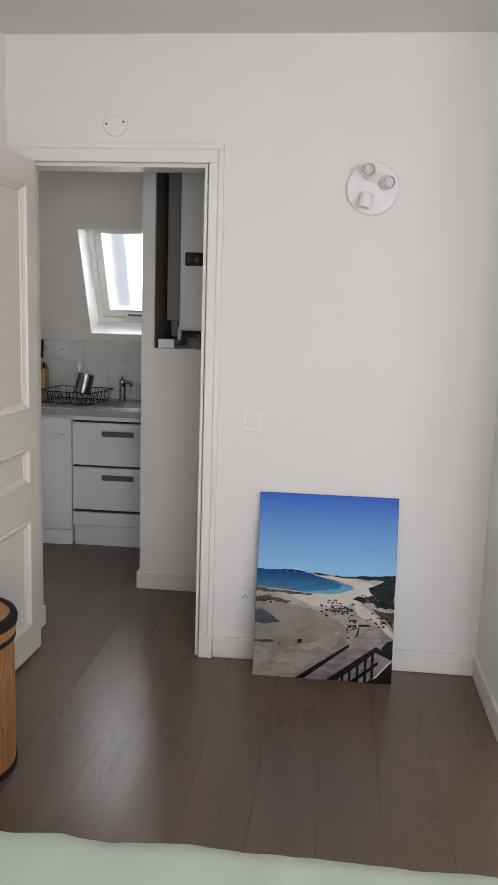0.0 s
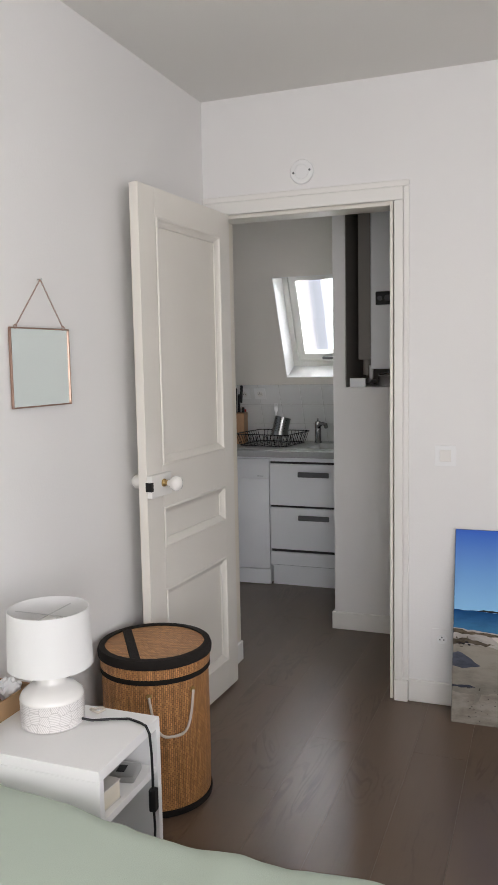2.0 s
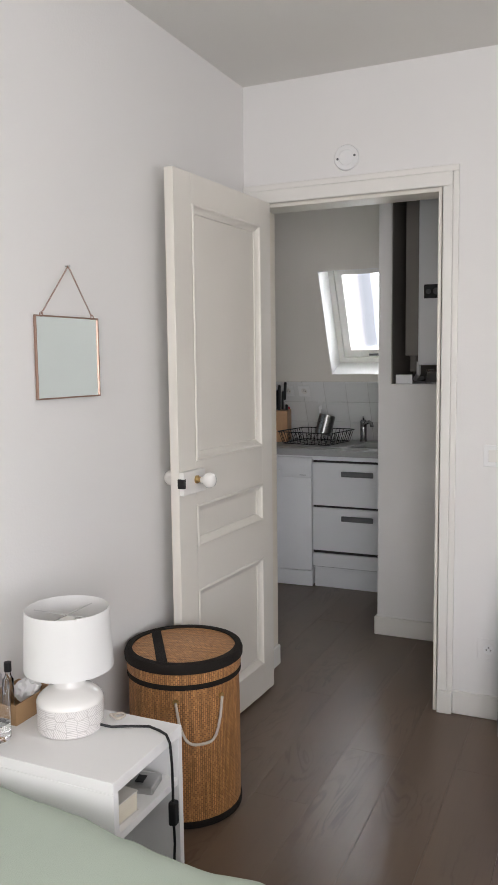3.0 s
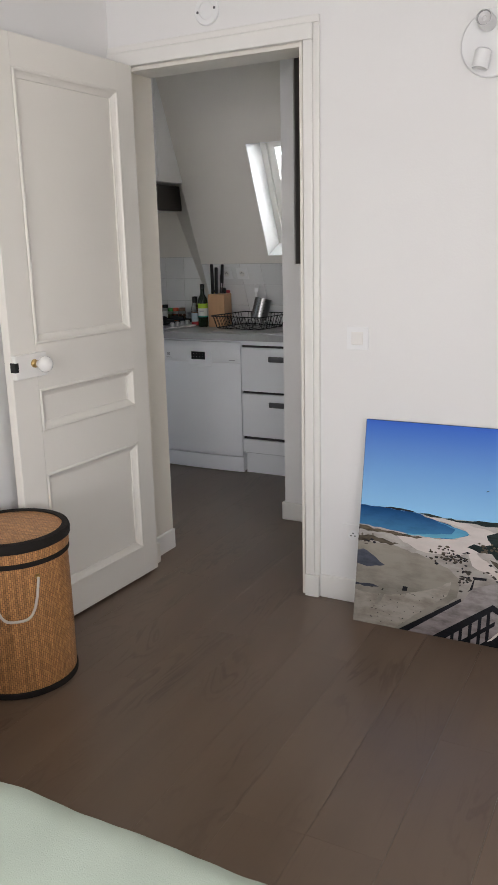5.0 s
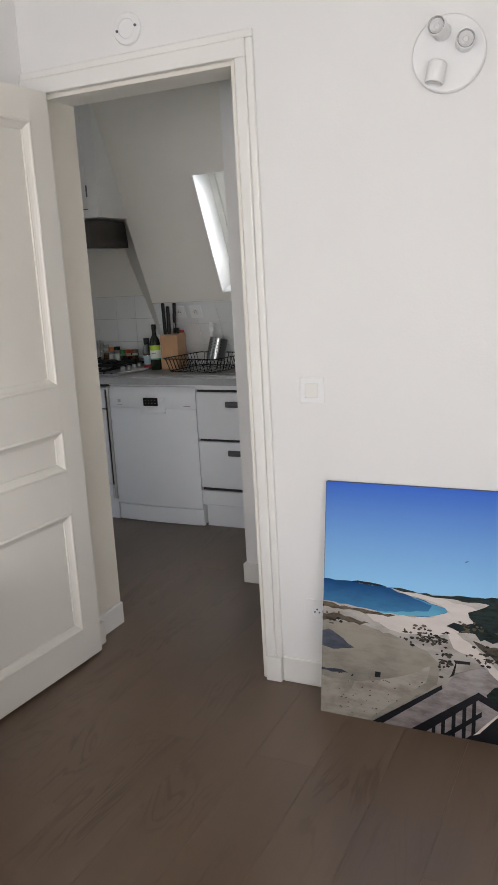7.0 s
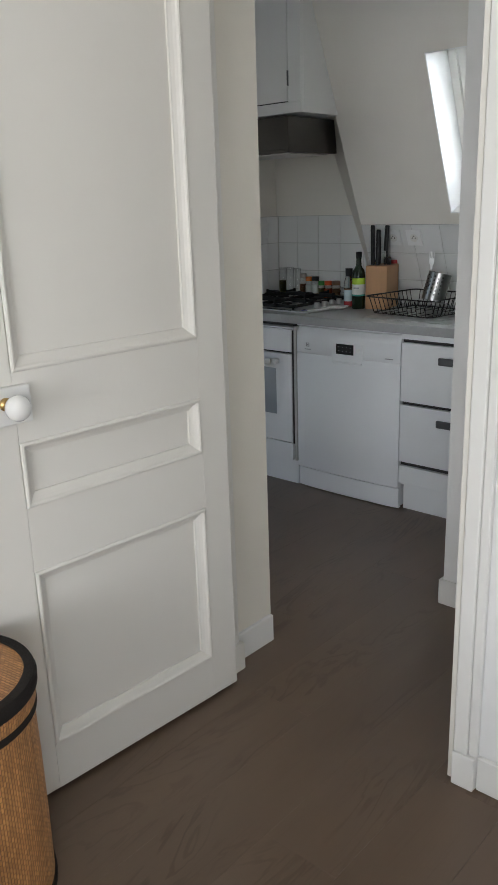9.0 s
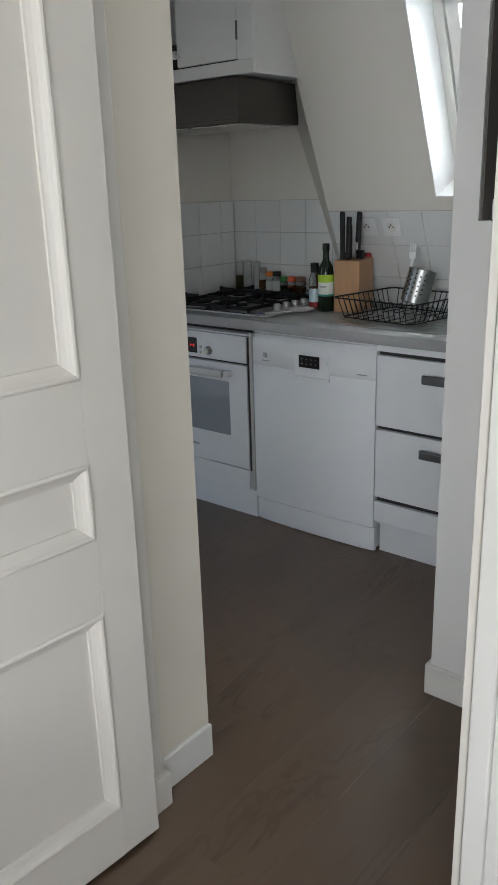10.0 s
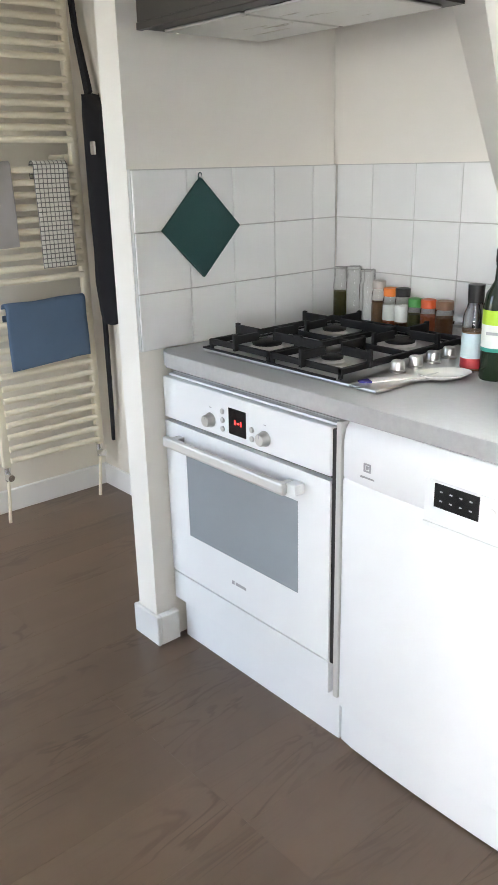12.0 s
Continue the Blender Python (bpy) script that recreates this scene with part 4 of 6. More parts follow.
def lamp_pattern():
    """White glaze with thin grey lines that draw tilted blocks."""
    m = bpy.data.materials.new("etched_ceramic")
    m.use_nodes = True
    n, l = m.node_tree.nodes, m.node_tree.links
    b = n["Principled BSDF"]
    co, vor, mr, mix, sep, at, comb = (n.new("ShaderNode" + k) for k in ("TexCoord", "TexVoronoi", "MapRange", "Mix", "SeparateXYZ", "Math", "CombineXYZ"))
    l.new(co.outputs["Object"], sep.inputs[0])
    at.operation = "ARCTAN2"
    l.new(sep.outputs["Y"], at.inputs[0]), l.new(sep.outputs["X"], at.inputs[1])
    sc = n.new("ShaderNodeMath")
    sc.operation, sc.inputs[1].default_value = "MULTIPLY", 0.085
    l.new(at.outputs[0], sc.inputs[0]), l.new(sc.outputs[0], comb.inputs["X"]), l.new(sep.outputs["Z"], comb.inputs["Y"])
    vor.feature = "DISTANCE_TO_EDGE"
    cell, pick, turn, rot, cut, fr, hatch, lo = (n.new("ShaderNode" + k) for k in ("TexVoronoi", "SeparateColor", "Math", "VectorRotate", "SeparateXYZ", "Math", "MapRange", "Math"))
    for v in (vor, cell):
        v.inputs["Scale"].default_value, v.inputs["Randomness"].default_value = 36, 0.45
        l.new(comb.outputs[0], v.inputs["Vector"])
    l.new(vor.outputs["Distance"], mr.inputs["Value"])
    mr.inputs["From Min"].default_value, mr.inputs["From Max"].default_value = 0.012, 0.035
    l.new(cell.outputs["Color"], pick.inputs[0]), l.new(pick.outputs[0], turn.inputs[0])
    turn.operation, turn.inputs[1].default_value = "SNAP", 0.34
    ang = n.new("ShaderNodeMath")
    ang.operation, ang.inputs[1].default_value, ang.inputs[2].default_value = "MULTIPLY_ADD", 3.08, 0.52
    rot.rotation_type = "Z_AXIS"
    l.new(turn.outputs[0], ang.inputs[0]), l.new(ang.outputs[0], rot.inputs["Angle"]), l.new(comb.outputs[0], rot.inputs["Vector"])
    l.new(rot.outputs[0], cut.inputs[0]), l.new(cut.outputs["X"], fr.inputs[0])
    fr.operation, fr.inputs[1].default_value = "PINGPONG", 0.0021
    l.new(fr.outputs[0], hatch.inputs["Value"])
    hatch.inputs["From Min"].default_value, hatch.inputs["From Max"].default_value = 0.0002, 0.0008
    lo.operation = "MINIMUM"
    l.new(mr.outputs[0], lo.inputs[0]), l.new(hatch.outputs[0], lo.inputs[1])
    mix.data_type = "RGBA"
    mix.inputs["A"].default_value, mix.inputs["B"].default_value = (0.50, 0.47, 0.45, 1), (0.77, 0.745, 0.72, 1)
    l.new(lo.outputs[0], mix.inputs["Factor"]), l.new(mix.outputs["Result"], b.inputs["Base Color"])
    b.inputs["Roughness"].default_value = 0.35
    return m


def table_lamp():
    t = thing("table_lamp", pose(-0.868, 1.555, 0.5272), "white ceramic table lamp with a white drum shade", "lamp")
    part("base", lathe([(0.074, 0), (0.078, 0.003), (0.078, 0.063), (0.0785, 0.066)], 40), lamp_pattern(), t, "etched white ceramic band", True)
    part("shoulder", lathe([(0.0785, 0.066), (0.079, 0.069), (0.073, 0.080), (0.055, 0.095), (0.040, 0.102), (0.037, 0.108), (0.036, 0.132), (0.034, 0.136), (0, 0.136)], 40, close=False), PORCELAIN, t, "glossy white ceramic shoulder", True)
    part("socket", lathe([(0.014, 0.136), (0.014, 0.18)], 16), WHITEPLASTIC, t)
    part("bulb", lathe([(0.0, 0.18), (0.012, 0.182), (0.014, 0.2), (0.028, 0.228), (0.028, 0.245), (0.018, 0.262), (0, 0.268)], 20), PORCELAIN, t, "white unlit bulb", True)
    part("shade", lathe([(0.104, 0.146), (0.098, 0.288), (0.0965, 0.288), (0.1025, 0.146), (0.104, 0.146)], 48, close=False), SHADE, t, "white fabric drum shade", True)
    spider = tube([(-0.097, 0, 0.27), (0.097, 0, 0.27)], 0.0015, 6)
    tube([(0, -0.097, 0.27), (0, 0.097, 0.27)], 0.0015, 6, bm=spider)
    part("shade_ring", spider, CHROME, t)
    ns_top, cable = 0.5272, [(0.076, 0.01, 0.012), (0.10, 0.02, 0.006), (0.14, 0.045, 0.004), (0.18, 0.06, 0.004), (0.215, 0.05, 0.004), (0.24, 0.035, 0.006), (0.252, 0.03, -0.01), (0.256, 0.03, -0.06), (0.257, 0.03, -0.12), (0.256, 0.031, -0.15)]
    part("cable", tube(cable, 0.0032, 8), BLACK, t, "black cable hanging over the table edge", True)
    part("switch", boxes((0.248, 0.02, -0.205, 0.266, 0.042, -0.148), bevel=0.004), BLACK, t, "black inline cable switch")
    part("cable", tube([(0.257, 0.031, -0.205), (0.259, 0.03, -0.25), (0.255, 0.03, -0.32), (0.25, 0.02, -0.42), (0.25, -0.03, -0.5235)], 0.0032, 8), BLACK, t, "black cable", True)


def bedside_clutter():
    t = thing("water_carafe", pose(-0.985, 1.435, 0.5272), "clear glass water bottle, part full", "bottle")
    part("body", lathe([(0.0, 0.0), (0.030, 0.0), (0.032, 0.006), (0.032, 0.1), (0.031, 0.13), (0.0295, 0.13), (0.0305, 0.1), (0.0305, 0.008), (0, 0.006)], 28, close=False), CLEARGLASS, t, "clear glass", True)
    part("water", lathe([(0.0, 0.0065), (0.030, 0.0085), (0.030, 0.038), (0, 0.038)], 24, close=False), WATER, t, "still water", True)
    part("cap", lathe([(0.016, 0.128), (0.016, 0.15), (0.0, 0.151)], 20), STEEL, t, "steel cap")
    t = thing("storage_box", pose(-1.09, 1.50, 0.5272, 0, 0, 0), "small brown cardboard box of odds and ends", "box")
    part("box", boxes((0, 0, 0, 0.105, 0.004, 0.05), (0, 0.13, 0, 0.105, 0.134, 0.05), (0, 0.004, 0, 0.004, 0.13, 0.05), (0.101, 0.004, 0, 0.105, 0.13, 0.05), (0.004, 0.004, 0, 0.101, 0.13, 0.004)), CARD, t)
    t = thing("perfume_bottle", pose(-1.045, 1.545, 0.532), "tall clear bottle with dark cap in the box", "bottle")
    part("body", lathe([(0.013, 0), (0.013, 0.085), (0.007, 0.095), (0.007, 0.105)], 18), CLEARGLASS, t, "", True)
    part("cap", lathe([(0.009, 0.105), (0.009, 0.128), (0, 0.129)], 16), BLACK, t, "dark cap")
    t = thing("tissue_pack", pose(-1.035, 1.60, 0.532), "crumpled white tissue in the box", "tissue")
    rng = random.Random(3)
    bm = bmesh.new()
    bmesh.ops.create_icosphere(bm, subdivisions=3, radius=0.03)
    for v in bm.verts:
        d = v.co.normalized()
        v.co *= 0.85 + 0.7 * abs(noise.noise(d * 2.3)) + 0.25 * noise.noise(d * 6)
        v.co.z = max(0, v.co.z + 0.035)
    part("tissue", bm, PAPERWHITE, t)
    t = thing("hair_tie", pose(-0.79, 1.635, 0.5275), "small beige hair tie lying on the table", "hair tie")
    part("loop", tube([(0.016 * math.cos(a) + 0.003 * math.sin(3 * a), 0.013 * math.sin(a), 0.004 + 0.002 * math.sin(2 * a)) for a in (math.tau * k / 20 for k in range(20))], 0.003, 8, closed=True), ROPE, t, "", True)


def wall_mirror():
    t = thing("wall_mirror", pose(WEST + 0.012, 1.908, 1.2905, 0, 0, -3.5), "square mirror in a thin copper frame hanging from a chain", "mirror")
    w, h = 0.255, 0.218
    part("glass", boxes((0.0, -w / 2, 0, 0.004, w / 2, h)), MIRROR, t, "silvered mirror glass")
    part("frame", boxes((0, -w / 2 - 0.004, -0.004, 0.008, w / 2 + 0.004, 0), (0, -w / 2 - 0.004, h, 0.008, w / 2 + 0.004, h + 0.004), (0, -w / 2 - 0.004, 0, 0.008, -w / 2, h), (0, w / 2, 0, 0.008, w / 2 + 0.004, h), bevel=0.001), COPPER, t, "thin copper frame")
    apex = Vector((0.006, 0.008, 0.36))
    for s in (-1, 1):
        foot = Vector((0.005, s * 0.106, h + 0.006))
        n = 34
        bm = bmesh.new()
        for k in range(n):
            p, q = foot.lerp(apex, k / n), foot.lerp(apex, (k + 1.25) / n)
            d = (q - p)
            side = d.cross(Vector((1, 0, 0))).normalized() if k % 2 else Vector((1, 0, 0))
            mid = (p + q) / 2
            tube([mid + d * 0.5 * math.cos(a) + side * 0.0022 * math.sin(a) for a in (math.tau * j / 8 for j in range(8))], 0.0008, 5, bm=bm, closed=True)
        part("chain", bm, COPPER, t, "fine copper chain")
        part("ring", tube([foot + Vector((0, 0.006 * math.cos(a), 0.006 * math.sin(a))) for a in (math.tau * j / 12 for j in range(12))], 0.0012, 6, closed=True), COPPER, t)
    part("nail", lathe([(0.002, 0), (0.002, 0.014), (0.004, 0.015)], 10, m=pose(-0.004, apex.y, apex.z, 0, 90, 0)), STEEL, t, "small nail")


def ceiling_rose_plate():
    t = thing("wall_junction_plate", pose(-0.679, NORTH, 2.163, 90, 0, 0), "round white blanking plate over the door", "cover plate")
    part("disc", lathe([(0.049, 0), (0.049, 0.005), (0.046, 0.009), (0.030, 0.011), (0.028, 0.009), (0, 0.009)], 36), WHITEPLASTIC, t, "", True)
    for s in (-1, 1):
        part("screw", lathe([(0.0045, 0.009), (0.0045, 0.0125), (0, 0.0125)], 12, m=pose(0.034 * s, 0.004 * s, 0)), GREYMETAL, t, "steel screw")


def spot_sconce():
    t = thing("spot_lamp", pose(0.325, NORTH, 1.931, 90, 0, 0), "round white wall lamp with three small spots, unlit", "wall lamp")
    part("disc", lathe([(0.094, 0), (0.098, 0.003), (0.098, 0.016), (0.094, 0.02), (0, 0.021)], 48), WHITEPLASTIC, t, "", True)
    for x, z, tilt, turn in ((-0.016, 0.056, 9, 130), (0.05, 0.017, 14, -10), (-0.026, -0.045, 80, -100)):
        arm = part("spot", lathe([(0.007, 0), (0.007, 0.012), (0.0, 0.012)], 14, m=pose(x, z, 0.02)), WHITEPLASTIC, t)
        m = pose(x, z, 0.045) @ Matrix.Rotation(radians(turn), 4, "Z") @ Matrix.Rotation(radians(tilt), 4, "Y")
        part("housing", lathe([(0.0, -0.024), (0.021, -0.024), (0.0245, -0.02), (0.0245, 0.03), (0.0225, 0.032), (0.0215, 0.022), (0, 0.022)], 28, close=False, m=m), WHITEPLASTIC, arm, "", True)
        part("lens_ring", lathe([(0.0212, 0.0225), (0.0212, 0.026), (0.0188, 0.026), (0.0188, 0.0225)], 28, close=False, m=m), SATINGREY, arm, "grey ring round the lamp", True)
        part("lens", lathe([(0.0, 0.0255), (0.006, 0.0252), (0.0075, 0.0235), (0.0185, 0.0275)], 24, close=False, m=m), LENSGREY, arm, "grey unlit lamp", True)


def switch_and_socket():
    t = thing("light_switch", pose(-0.104, NORTH, 1.02), "square white light switch", "switch")
    part("plate", boxes((-0.041, -0.005, -0.041, 0.041, 0, 0.041), bevel=0.002), WHITEPLASTIC, t)
    part("rocker", boxes((-0.022, -0.009, -0.023, 0.022, -0.005, 0.023), bevel=0.002), PORCELAIN, t, "glossy white rocker")
    t = thing("wall_socket", pose(-0.113, NORTH, 0.274), "white wall socket with a round well", "socket")
    part("plate", boxes((-0.041, -0.004, -0.041, 0.041, 0, 0.041), bevel=0.0015), WALL, t)
    part("well", lathe([(0.020, 0.007), (0.0195, 0.0085), (0.017, 0.0085), (0.016, 0.0075), (0, 0.0075)], 28, close=False, m=pose(0, 0, 0, 90, 0, 0)), WHITEPLASTIC, t, "", True)
    for x, z in ((-0.008, -0.002), (0.008, -0.002), (0, 0.008)):
        part("contact", lathe([(0.0028, 0.0072), (0.0028, 0.009), (0, 0.009)], 10, m=pose(0, 0, 0, 90, 0, 0) @ pose(x, z, 0)), BLACK, t, "dark contact hole")


def bed():
    t = thing("bed", pose(0, 0, 0), "bed made with a pale green cotton sheet", "bed")
    x0, x1, y0, y1, top = -1.10, 0.72, -0.85, 1.312, 0.505
    part("mattress", boxes((x0 + 0.03, y0 + 0.03, 0.2, x1 - 0.03, y1 - 0.06, 0.46), bevel=0.03), SHEET, t)
    for x in (x0 + 0.08, x1 - 0.14):
        for y in (y0 + 0.06, y1 - 0.2):
            part("leg", boxes((x, y, 0, x + 0.05, y + 0.05, 0.2)), BLACK, t)
    bm = bmesh.new()
    nx, profile = 150, []
    for k in range(60):
        profile.append((y0 + (y1 - 0.10 - y0) * k / 59, 0.0))
    for k in range(1, 9):
        a = math.pi / 2 * k / 8
        profile.append((y1 - 0.10 + 0.09 * math.sin(a), -0.09 * (1 - math.cos(a))))
    for k in range(1, 8):
        profile.append((y1 - 0.01 + 0.003 * k, -0.09 - 0.035 * k))
    rows = []
    for i in range(nx + 1):
        x = x0 + (x1 - x0) * i / nx
        bulge = 0.095 * max(0.0, (-0.35 - x) / 0.6) ** 1.3
        row = []
        for y, dz in profile:
            near = max(0.0, min(1.0, (y - (y1 - 0.5)) / 0.5))
            p = Vector((x * 2.2, y * 2.2, 0))
            wob = 0.012 * noise.noise(p) + 0.006 * noise.noise(Vector((x * 9, y * 4, 2))) + 0.0035 * noise.noise(Vector((x * 22 + y * 10, y * 9, 5)))
            fold = 0.010 * noise.noise(Vector((x * 7, 1.7, 0))) * near
            row.append(bm.verts.new((x, y + bulge * near + fold + (0.03 * noise.noise(Vector((x * 6, dz * 4, 9))) if dz < -0.09 else 0), top + dz + wob - 0.006)))
        rows.append(row)
    for a, b in zip(rows, rows[1:]):
        for k in range(len(a) - 1):
            bm.faces.new((a[k], b[k], b[k + 1], a[k + 1]))
    part("sheet", bm, SHEET, t, "pale green rumpled cotton sheet", True)


# ---- the kitchen ----
FRONT = 4.553


def worktop():
    t = thing("worktop", pose(0, 0, 0), "grey speckled laminate kitchen worktop", "worktop")
    outline = [(SIDE + 0.003, 4.60), (-2.532, 4.562), (-2.515, 4.541), (-2.488, 4.53), (-0.4, 4.53), (-0.4, 4.665), (-1.14, 4.665), (-1.14, 5.0), (-0.4, 5.0), (-0.4, 5.152), (EDGE, 5.152), (-1.875, RECESS - 0.006), (SIDE + 0.003, RECESS - 0.006)]
    part("slab", prism(outline, "z", TOP - 0.0365, TOP), COUNTER, t)
    part("front_edge", boxes((-2.488, 4.5275, TOP - 0.038, -0.4, 4.5315, TOP - 0.0005), bevel=0.0015), COUNTER, t, "grey laminate front edge")



def oven():
    t = thing("oven", pose(-2.541, 4.552, 0), "white built-in oven with a glass window that reflects grey", "oven")
    w = 0.602
    part("carcass", boxes((0.006, 0.03, 0.1, w + 0.004, 0.55, 0.788)), CABWHITE, t)
    part("side_panel", boxes((w + 0.012, 0.004, 0.125, w + 0.026, 0.55, 0.795), bevel=0.002), PALEGREY, t, "pale grey cabinet side")
    part("gap", boxes((0.012, 0.018, 0.135, w - 0.004, 0.03, 0.775)), DARKGAP, t, "dark shadow gap")
    # dark box paints the shade in the void under the worktop
    part("top_gap", boxes((0.01, 0.05, 0.7885, w + 0.02, 0.06, TOP - 0.038)), DARKGAP, t, "dark fill for the shade under the worktop")
    part("top_rail", boxes((0.012, 0.012, 0.781, w + 0.02, 0.05, 0.787), bevel=0.001), CABWHITE, t)
    p = part("control_panel", boxes((0.0, 0, 0.669, w, 0.02, 0.779), bevel=0.003), ENAMEL, t)
    part("display", boxes((0.269, -0.0015, 0.686, 0.332, 0.004, 0.751), bevel=0.001), BLACKGLASS, p, "black display")
    part("clock_digit", boxes((0.293, -0.002, 0.712, 0.2955, -0.0012, 0.724), (0.301, -0.002, 0.716, 0.309, -0.0012, 0.719), (0.314, -0.002, 0.712, 0.3165, -0.0012, 0.724)), REDLED, p, "small red lit digits")
    for x in (0.199, 0.398):
        k = part("knob", lathe([(0.0185, 0), (0.0185, 0.004), (0.016, 0.007), (0.015, 0.018), (0.013, 0.02), (0, 0.02)], 24, m=pose(x, 0, 0.704, 90, 0, 0)), SATIN, p, "satin silver knob", True)
        part("pointer", boxes((x - 0.001, -0.0205, 0.708, x + 0.001, -0.0195, 0.718)), GREYPRINT, k, "grey pointer line")
        part("dial_mark", boxes((x - 0.004, -0.0006, 0.735, x + 0.004, 0.001, 0.737)), GREYPRINT, p, "small grey print")
    for x, n in ((0.246, 3), (0.353, 2)):
        for j in range(n):
            part("button", lathe([(0.007, 0), (0.007, 0.003), (0.0055, 0.004), (0, 0.004)], 14, m=pose(x, 0, 0.692 + 0.022 * j, 90, 0, 0)), SATIN, p, "small silver button")
    z0, z1, g0, g1, h0, h1 = 0.217, 0.659, 0.087, 0.505, 0.350, 0.583
    door = part("oven_door", ring(0.0, z0, w, z1, g0, h0, g1, h1, 0, 0.02), ENAMEL, t)
    part("door_glass", boxes((g0, 0.001, h0, g1, 0.005, h1)), OVENGLASS, door, "glass with its grey-blue reflection put into the colour")
    part("inner_dark", boxes((g0, 0.006, h0, g1, 0.0175, h1)), BLACK, door)
    part("handle", boxes((0.048, -0.046, 0.606, w - 0.098, -0.030, 0.636), bevel=0.006), HANDLEALU, door, "satin metal bar handle")
    for x in (0.06, w - 0.125):
        part("bracket", boxes((x, -0.032, 0.612, x + 0.022, 0.0, 0.630), bevel=0.002), SATIN, door)
    part("handle_mount", boxes((w - 0.105, -0.03, 0.608, w - 0.075, 0.0, 0.634), bevel=0.004), ENAMEL, door, "white plastic handle mount")
    part("name_bar", boxes((0.262, -0.0008, 0.276, 0.272, 0.001, 0.286), (0.277, -0.0008, 0.277, 0.317, 0.001, 0.285)), GREYPRINT, door, "small grey maker's mark")
    part("drawer_front", boxes((0.0, 0.001, 0.126, w, 0.02, 0.211), bevel=0.001), ENAMEL, t)
    part("drawer_side", boxes((w - 0.003, 0.0205, 0.13, w, 0.0295, 0.212)), SATINGREY, t, "grey metal drawer side")
    part("plinth", boxes((0.02, 0.0205, 0.0, w + 0.02, 0.036, 0.127)), CABWHITE, t)
    # near-black strip fills the narrow gap between oven door and side panel
    part("filler_strip", boxes((w + 0.0005, 0.006, 0.21, w + 0.0115, 0.0295, 0.775)), DARKGAP, t, "dark strip filling the gap beside the oven door")


def dishwasher():
    t = thing("dishwasher", pose(-1.912, FRONT + 0.004, 0), "white freestanding dishwasher with a black display", "dishwasher")
    w = 0.572

    def bowed(prof, x0, x1, n=16):
        """A profile pushed along x whose front bows out a little in the middle."""
        bm = bmesh.new()
        cols = []
        for k in range(n + 1):
            x = x0 + (x1 - x0) * k / n
            bow = 0.009 * (1 - (2 * k / n - 1) ** 2)
            edge = 0.004 if k in (0, n) else 0.0
            cols.append([bm.verts.new((x, y - (bow - edge if y < 0.02 else 0), z)) for y, z in prof])
        m = len(prof)
        for a, b in zip(cols, cols[1:]):
            for i in range(m):
                bm.faces.new((a[i], b[i], b[(i + 1) % m], a[(i + 1) % m]))
        bm.faces.new(cols[0]), bm.faces.new(list(reversed(cols[-1])))
        return bm

    def front(x):
        return -0.009 * (1 - (2 * x / w - 1) ** 2)

    part("body", boxes((0.004, 0.034, 0.01, w - 0.004, 0.55, 0.792)), CABWHITE, t)
    prof = [(0.03, 0.102), (0.006, 0.102), (0.001, 0.106), (0.0, 0.112), (0.0, 0.669), (0.0035, 0.674), (0.0005, 0.678), (0.0005, 0.757), (0.006, 0.780), (0.018, 0.796), (0.03, 0.799)]
    part("door", bowed(prof, 0.002, w - 0.002), ENAMEL, t, "", True)
    part("top_lip", bowed([(0.03, 0.8005), (0.012, 0.8005), (0.008, 0.803), (0.008, 0.808), (0.012, 0.8115), (0.03, 0.8115)], 0.0, w), ENAMEL, t, "", True)
    part("lid", boxes((0.002, 0.0305, 0.8, w - 0.002, 0.5, 0.811)), ENAMEL, t)
    f = front(0.295)
    c = part("control_panel", boxes((0.218, f - 0.0015, 0.657, 0.382, f + 0.012, 0.742), bevel=0.001), ENAMEL, t)
    part("display", boxes((0.241, f - 0.0035, 0.691, 0.336, f, 0.738), bevel=0.001), BLACKGLASS, c, "black display with small marks")
    for i in range(4):
        for j in range(2):
            part("display_mark", boxes((0.254 + 0.021 * i, f - 0.0042, 0.705 + 0.018 * j, 0.2595 + 0.021 * i, f - 0.0034, 0.7075 + 0.018 * j)), GREYPRINT, c, "small grey mark")
    part("button", lathe([(0.009, 0), (0.009, 0.003), (0, 0.004)], 16, m=pose(0.361, f - 0.0015, 0.715, 90, 0, 0)), WHITEPLASTIC, c)
    part("grip", boxes((0.218, f - 0.005, 0.648, 0.382, f + 0.004, 0.657), bevel=0.002), ENAMEL, c, "moulded grip edge")
    f = front(0.08) - 0.0012
    part("logo_mark", boxes((0.064, f, 0.708, 0.082, f + 0.003, 0.711), (0.064, f, 0.723, 0.082, f + 0.003, 0.726), (0.064, f, 0.711, 0.067, f + 0.003, 0.723), (0.079, f, 0.711, 0.082, f + 0.003, 0.723), (0.070, f, 0.7135, 0.076, f + 0.003, 0.7205), (0.056, f, 0.694, 0.092, f + 0.003, 0.697)), GREYPRINT, t, "small grey maker's mark")
    f = front(0.515) - 0.0012
    part("model_mark", boxes((0.496, f, 0.690, 0.536, f + 0.003, 0.694)), GREYPRINT, t, "small grey print")
    part("kick_plate", bowed([(0.032, 0.004), (0.012, 0.004), (0.010, 0.006), (0.010, 0.096), (0.012, 0.098), (0.032, 0.098)], 0.002, w - 0.002), ENAMEL, t, "", True)


